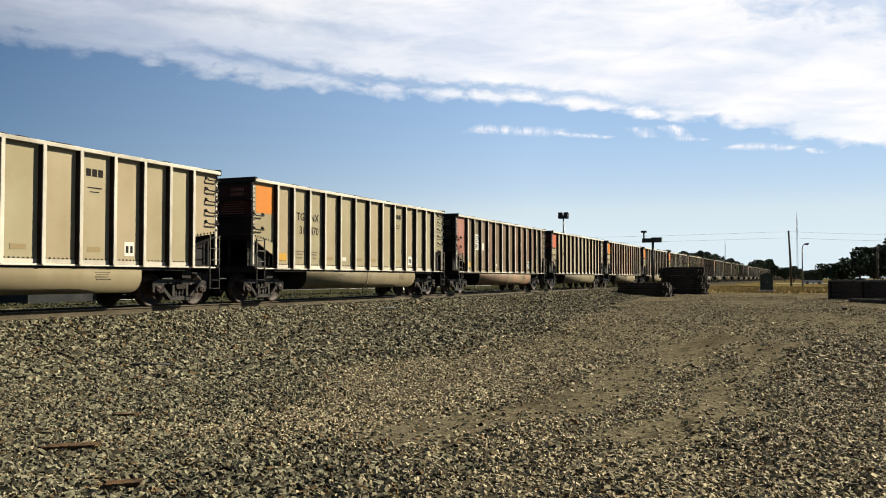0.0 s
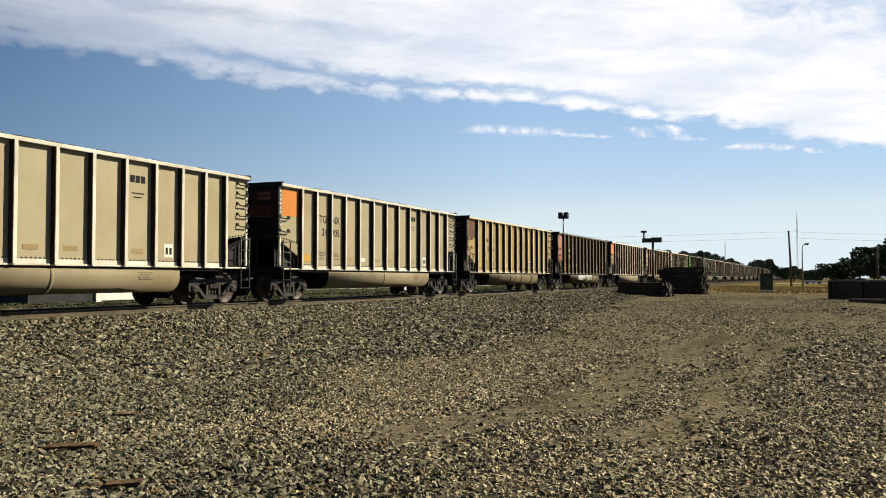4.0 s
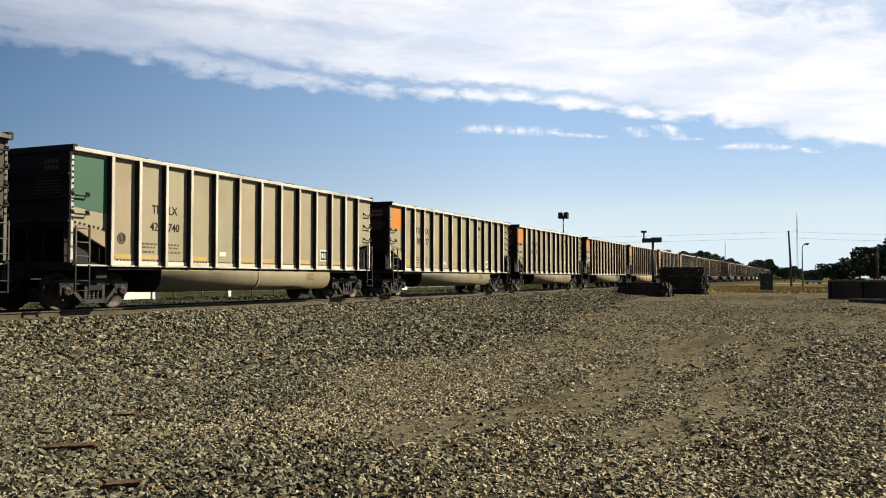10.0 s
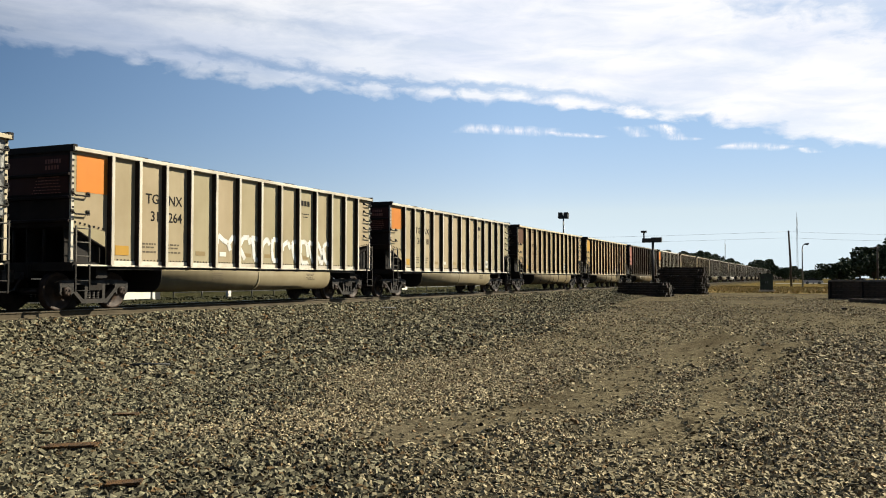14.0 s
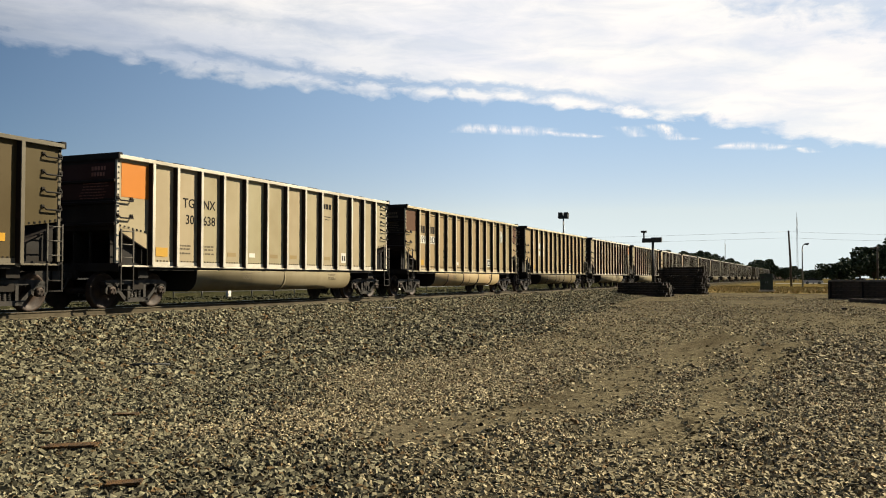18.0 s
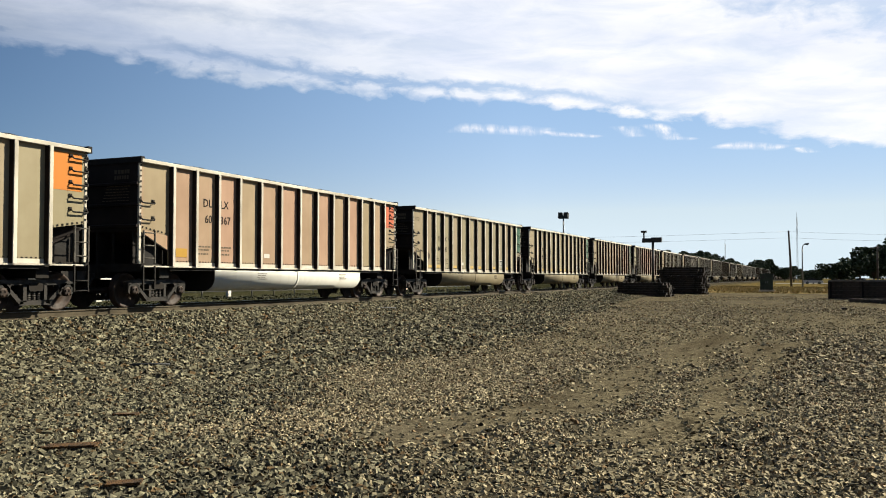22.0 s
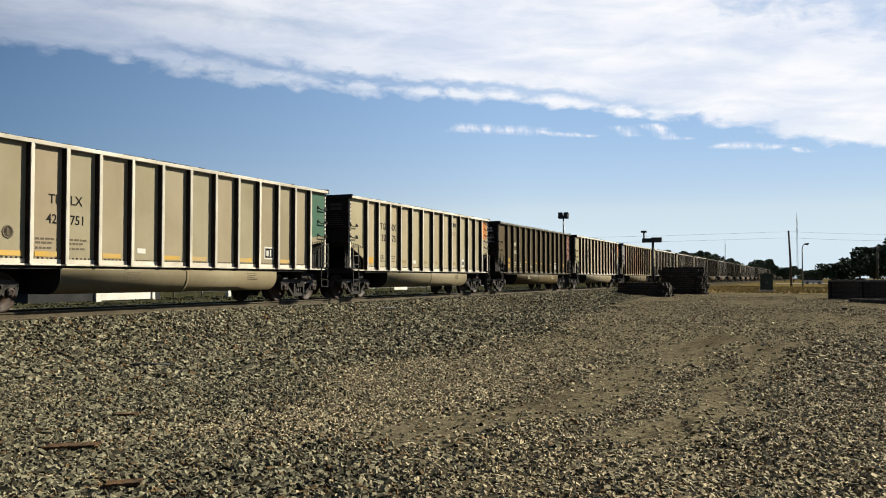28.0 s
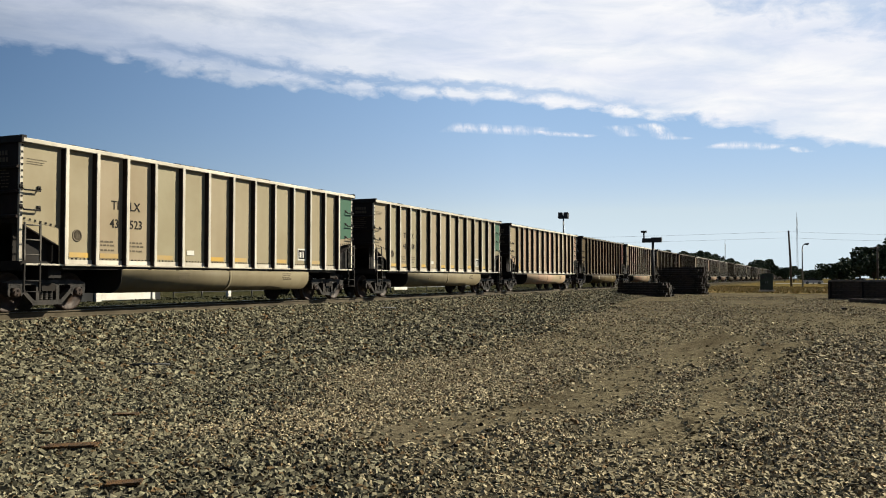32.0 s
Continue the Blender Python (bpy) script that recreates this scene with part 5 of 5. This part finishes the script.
def build_tree(x, y, h, w, seed, label="dark green broad-leaved tree"):
    """Tapered trunk, limbs, and a crown of many small leaf clumps round the limb ends."""
    rng = random.Random(seed)
    nr = np.random.default_rng(seed)
    t = thing("tree", label, "tree", pose(x, y, 0), "trees")
    part("trunk", Geo().tube([(0, 0, 0), (0.1, 0, h * 0.25), (0, 0.1, h * 0.55)], h * 0.035, 8, True, h * 0.015), BARK, t)
    ends = []
    for k in range(8):
        a = 2 * math.pi * k / 8 + rng.uniform(-0.3, 0.3)
        r, z = rng.uniform(0.25, 0.48) * w, rng.uniform(0.42, 0.88) * h
        e = (r * math.cos(a), r * math.sin(a), z)
        if k < 6:
            part("limb", Geo().tube([(0, 0, h * rng.uniform(0.2, 0.4)), (e[0] * 0.5, e[1] * 0.5, z * 0.75), e], h * 0.014, 5, True, h * 0.005), BARK, t)
        ends.append((e, rng.uniform(0.16, 0.27) * w))
    ends.append(((0, 0, h * 0.8), 0.25 * w))
    ends.append(((w * 0.08, 0, h * 0.9), 0.15 * w))
    cen, rad = np.array([e for e, _ in ends]), np.array([r for _, r in ends])
    n = 2600
    pick = nr.integers(0, len(ends), n)
    d = nr.normal(size=(n, 3))
    d /= np.linalg.norm(d, axis=1, keepdims=True)
    p = cen[pick] + d * (rad[pick] * nr.uniform(0.35, 1.05, n) ** 0.6)[:, None] * np.array([1, 1, 0.85])
    p[:, 2] = np.clip(p[:, 2], h * 0.12, h)
    s = nr.uniform(0.028, 0.055, n) * w
    u = nr.normal(size=(n, 3)); u /= np.linalg.norm(u, axis=1, keepdims=True)
    v = np.cross(u, nr.normal(size=(n, 3))); v /= np.linalg.norm(v, axis=1, keepdims=True)
    q = np.stack([p - u * s[:, None], p + v * s[:, None] * 0.7, p + u * s[:, None], p - v * s[:, None] * 0.7], 1)
    part("crown", fast_mesh("crown", q.reshape(-1, 3), np.arange(4 * n).reshape(-1, 4), LEAF), None, t, "dense crown of small dark leaves")


def parked_car(x, y, turn, colour, label):
    paint = Mat("car_paint_" + label.split()[0], 0.3).done(colour)
    glass = Mat("car_glass", 0.1).done((0.0186, 0.0217, 0.0248))
    rubber = Mat("tyre_rubber", 0.9).done((0.0186, 0.0186, 0.0186))
    c = thing("parked_car", label, "car", pose(x, y, ground_z(x, y) * 1.0, 0, 0, turn), "parked cars")
    part("body", Geo().prism([(-2.2, 0.32), (2.2, 0.32), (2.25, 0.62), (2.1, 0.82), (1.0, 0.92), (-1.55, 0.95), (-2.15, 0.9), (-2.25, 0.6)], -0.86, 0.86, 1), paint, c)
    part("cabin", Geo().prism([(0.95, 0.92), (0.3, 1.42), (-1.05, 1.44), (-1.7, 0.95)], -0.74, 0.74, 1), glass, c, "dark windows")
    part("roof", Geo().prism([(0.28, 1.41), (0.3, 1.46), (-1.05, 1.48), (-1.07, 1.43)], -0.72, 0.72, 1), paint, c)
    for sx in (-1.35, 1.38):
        for sy in (-0.8, 0.8):
            wh = part("wheel", Geo().lathe([(-0.1, 0.28), (-0.08, 0.32), (0.08, 0.32), (0.1, 0.28)], 1, 14, (sx, sy, 0.32)), rubber, c)
            part("rim", Geo().lathe([(-0.105, 0.18), (0.105, 0.18)], 1, 10, (sx, sy, 0.32)), GALV, wh)


def far_side():
    """What shows under the wagons: a low building with a white door, a fence, rough grass."""
    wall = rough_solid("grey_sheet_metal", (0.013, 0.0135, 0.013), (0.008, 0.008, 0.008), 1.0, 0.8)
    white = rough_solid("white_door_paint", (0.4836, 0.465, 0.4092), (0.372, 0.3472, 0.2976), 1.0, 0.6, bump=0.1)
    b = thing("storage_building", "low grey sheet-metal storage building with a white door", "building", pose(-41, 0, 0))
    part("wall", Geo().box(-8, 0, 35.5, 46.2, 0, 3.0), wall, b)
    part("roof", Geo().prism([(0.4, 2.95), (-4, 4.0), (-8.4, 2.95), (-8.4, 3.05), (-4, 4.12), (0.4, 3.05)], 35.2, 46.5, 1), GALV, b)
    d = part("door", Geo().box(0.004, 0.06, 40.95, 45.2, 0.06, 2.5, 0.01), white, b, "wide white sectional door")
    for z in (0.55, 1.04, 1.53, 2.02):
        part("door_seam", Geo().box(0.055, 0.066, 40.95, 45.2, z, z + 0.02), wall, d)
    part("door_post", Geo().box(0.0, 0.14, 40.4, 40.85, 0, 2.7), white, b, "white door jamb")
    part("door_post", Geo().box(0.0, 0.14, 45.3, 45.55, 0, 2.7), white, b, "white door jamb")
    f = thing("fence", "low wire fence on steel posts along rough grass", "fence", pose(-41, 0, 0))
    for k in range(22):
        y = 47.5 + k * 3.0
        part("post", Geo().tube([(0, y, 0), (0, y, 1.3)], 0.05, 6), GALV, f)
    for z in (0.45, 0.85, 1.25):
        part("rail", Geo().tube([(0, 47.5, z), (0, 110.5, z)], 0.025, 4), GALV, f)
    part("gate_post", Geo().box(-0.12, 0.12, 53.4, 53.75, 0, 1.5, 0.02), white, f, "white gate post")
    sg = thing("sign_board", "small white board on posts behind the track", "sign", pose(-40, 79.4, 0))
    part("board", Geo().box(-0.03, 0.03, 0, 3.0, 0.25, 1.0), white, sg)
    for y in (0.3, 2.7):
        part("post", Geo().box(-0.11, -0.032, y - 0.05, y + 0.05, 0, 0.95), POLE, sg)


def dry_grass():
    m = Mat("dry_grass_blades", 0.85)
    c = m.mix(m.island(), (0.31, 0.2046, 0.062), (0.124, 0.1054, 0.0372))
    mat = m.done(c)
    rng = np.random.default_rng(9)

    def tufts(name, label, x0, x1, y0, y1, n, h, material):
        x, y = rng.uniform(x0, x1, n), rng.uniform(y0, y1, n)
        patchy = np.sin(x * 0.9 + 2 * np.sin(y * 0.21)) + np.sin(y * 0.37 + 1.3) + rng.normal(0, 0.8, n) > -0.4
        x, y = x[patchy], y[patchy]
        n = len(x)
        p = np.stack([x, y, ground_z(x, y)], -1)
        q = []
        for k in range(5):
            a = rng.uniform(0, 2 * np.pi, n)
            hh = h * rng.uniform(0.4, 1.1, n)
            side = np.stack([np.cos(a), np.sin(a), 0 * a], -1) * (0.05 + 0.05 * rng.random(n))[:, None]
            tip = p + np.stack([rng.normal(0, 0.12, n), rng.normal(0, 0.12, n), hh], -1)
            off = np.stack([rng.normal(0, 0.12, n), rng.normal(0, 0.12, n), 0 * hh], -1)
            q.append(np.stack([p + off - side, p + off + side, tip + off], 1))
        q = np.concatenate(q).reshape(-1, 3)
        ob = new(name, fast_mesh(name, q, np.arange(len(q)).reshape(-1, 3), material))
        tagged(ob, label, "grass", kind="stuff")

    tufts("dry_grass", "tufts of dry yellow grass at the end of the lot", -14.0, 22, 88, 150, 9000, 0.24, mat)
    m2 = Mat("green_weeds", 0.85)
    green = m2.done(m2.mix(m2.island(), (0.012, 0.017, 0.006), (0.042, 0.038, 0.017)))
    tufts("verge_grass", "rough green grass beyond the track", -44, -24, 30, 130, 5000, 0.12, green)
    tufts("verge_weeds", "sparse weeds along the foot of the ballast", -15.0, -12.0, 45, 130, 350, 0.16, green)


def small_litter():
    rust = rough_solid("orange_rust", (0.105, 0.050, 0.014), (0.035, 0.022, 0.010), 14.0, 0.95, 0.0, 0.8, 0.03)
    for x, y, l, w, turn in ((-5.75, 5.43, 0.44, 0.15, 24), (-6.6, 6.95, 0.26, 0.10, 10), (-4.4, 4.62, 0.24, 0.12, 30)):
        ob = new("rusty_plate", Geo().prism([(-l / 2, -w / 2), (l / 2, -w * 0.4), (l * 0.48, w / 2), (-l * 0.46, w * 0.45)], 0.0, 0.018, 2).mesh("rusty_plate", rust))
        ob.matrix_basis = pose(x, y, float(ground_z(x, y)) + 0.034, 2, -2, turn)
        tagged(ob, "flat rusty steel scrap lying on the gravel", "scrap metal", "scrap pieces")
    for x, y, l, turn in ((-9.67, 10.68, 0.6, 32), (-14.6, 28.0, 1.2, 60)):
        z = float(ground_z(x, y)) + 0.05
        ob = new("steel_bar", Geo().tube([(-l / 2, 0, 0), (0, 0.02, 0.01), (l / 2, 0, 0)], 0.025, 6).mesh("steel_bar", IRON))
        ob.matrix_basis = pose(x, y, z, 0, 0, turn)
        tagged(ob, "dark bent steel bar lying on the ballast", "scrap metal", "scrap pieces")
    for x, y, l, turn in ((3.0, 55.5, 5.5, 118), (3.5, 58.0, 3.4, 140), (2.9, 42.6, 0.45, 75), (1.0, 43.5, 0.4, 95)):
        ob = new("timber_baulk", Geo().box(-l / 2, l / 2, -0.11, 0.11, 0, 0.2 if l > 1 else 0.1, 0.015).mesh("timber_baulk", TIMBER))
        ob.matrix_basis = pose(x, y, float(ground_z(x, y)), 0, 0, turn)
        tagged(ob, "weathered dark timber lying on the lot", "timber", "loose timbers")


def surroundings():
    tie_stack("low stack of dark creosoted sleepers on the lot", -14.15, 3.45, 66.4, 11, 6, 1)
    tie_stack("tall uneven stack of dark creosoted sleepers on the lot", -12.75, 3.35, 77.0, 15, 13, 2, 0.35)
    build_dock()
    build_mast()
    build_shelter()
    floodlight()
    street_lamp()
    utility_pole(pose(-4.2, 150, 0), 9.1, (-0.035, 0), False)
    utility_pole(pose(8.8, 160, 0), 6.9, (0.0, 0), True, "short wooden utility pole among trees")
    utility_pole(pose(-95, 150, 0), 9.4, (0.0, 0), True, "distant wooden utility pole beyond the train")
    utility_pole(pose(46, 150, 0), 9.0, (0.0, 0), True, "wooden utility pole beside the road")
    for k, dz in ((0.0, 0.1), (0.1, -0.9)):
        cable((-4.5 + k, 150, 8.85 + dz), (-95 + k, 150, 9.15 + dz), 0.5)
        cable((-4.5 + k, 150, 8.85 + dz), (46 + k, 150, 8.75 + dz), 0.9)
    lattice_tower(-8.7, 400, 27.5, "tall thin lattice radio tower far off")
    lattice_tower(-47.7, 500, 20.5, "thin distant lattice radio tower")
    spots = [(3.0, 215, 4.6, 6.5), (8.5, 222, 6.0, 8.5), (-1.5, 235, 3.4, 5), (13.5, 214, 6.2, 7), (10.0, 196, 7.6, 8.5), (13.8, 190, 9.0, 9), (19, 195, 10.5, 11), (6.0, 240, 5.0, 8), (28, 205, 8.5, 11),
             (-56, 350, 12.6, 10), (-50, 352, 12.2, 9), (-44, 355, 12.4, 9), (-38, 352, 10.8, 9), (-32, 352, 9.0, 8), (-22, 350, 8.2, 9), (-18, 352, 8.6, 8), (-12, 348, 5.2, 7), (-9, 352, 5.8, 6), (-3, 360, 4.2, 6), (-64, 352, 10.0, 10)]
    for i, (x, y, h, w) in enumerate(spots):
        build_tree(x, y, h, w, 40 + i)
    parked_car(-1.5, 232, 4, (0.465, 0.465, 0.4588), "white parked saloon car beside the road")
    parked_car(4.2, 236, -6, (0.0744, 0.0806, 0.093), "dark parked saloon car beside the road")
    parked_car(9.2, 226, 8, (0.434, 0.434, 0.4216), "pale parked saloon car near the trees")
    setting("road", Geo().box(-13.5, 320, 240, 262, -0.1, 0.06), PALE, "pale concrete road beyond the lot", "road")
    far_side()
    dry_grass()
    small_litter()


CLOUDS = build_clouds()
build_ground()
scatter_stones()
build_track()
WAGONS = build_train()
surroundings()

# seconds, and how far the train lies off a steady pace
LAG = [(0, 0.57), (1, 0.75), (2, 0.92), (3, 1.43), (6, 0.24), (7, 0.55), (8, -0.47), (9, -0.62), (10, -0.50), (11, -0.26), (12, -0.5), (13, -0.41), (14, -1.38),
       (17, -1.11), (18, -0.82), (19, 0.24), (20, -0.32), (21, -0.29), (22, -0.92), (23, -0.64), (24, -0.08), (25, -0.77), (28, 0.48),
       (29, 0.96), (30, 0.47), (31, 0.9), (32, 1.52)]
PACE = 20.591


def motions():
    for k, w in WAGONS.items():
        walk(w, [(t, on_track(5.1107 + PITCH * k - PACE * t + e + HALF)) for t, e in LAG])
    # every wheelset turns with the ground it covers; one lead and one trailing wheelset are keyed, the rest carry the same turns
    shared = {}
    for w in WAGONS.values():
        for b in w.children:
            for ws in b.children:
                if not ws.name.startswith("wheelset"):
                    continue
                y = round(ws.location.y, 2)
                if y not in shared:
                    walk(ws, [(f / 30, pose(0, y, 0.457, (PACE * f / 30 / 0.457 * 57.2958) % 360)) for f in range(0, 961)])
                    shared[y] = (ws.animation_data.action, ws.animation_data.action_slot)
                else:
                    ws.rotation_mode = "QUATERNION"
                    keys = ws.animation_data_create()
                    keys.action, keys.action_slot = shared[y]
    walk(CLOUDS, [(0.0, pose(-369, 872, 200)), (32.0, pose(-391, 851, 200))])


motions()
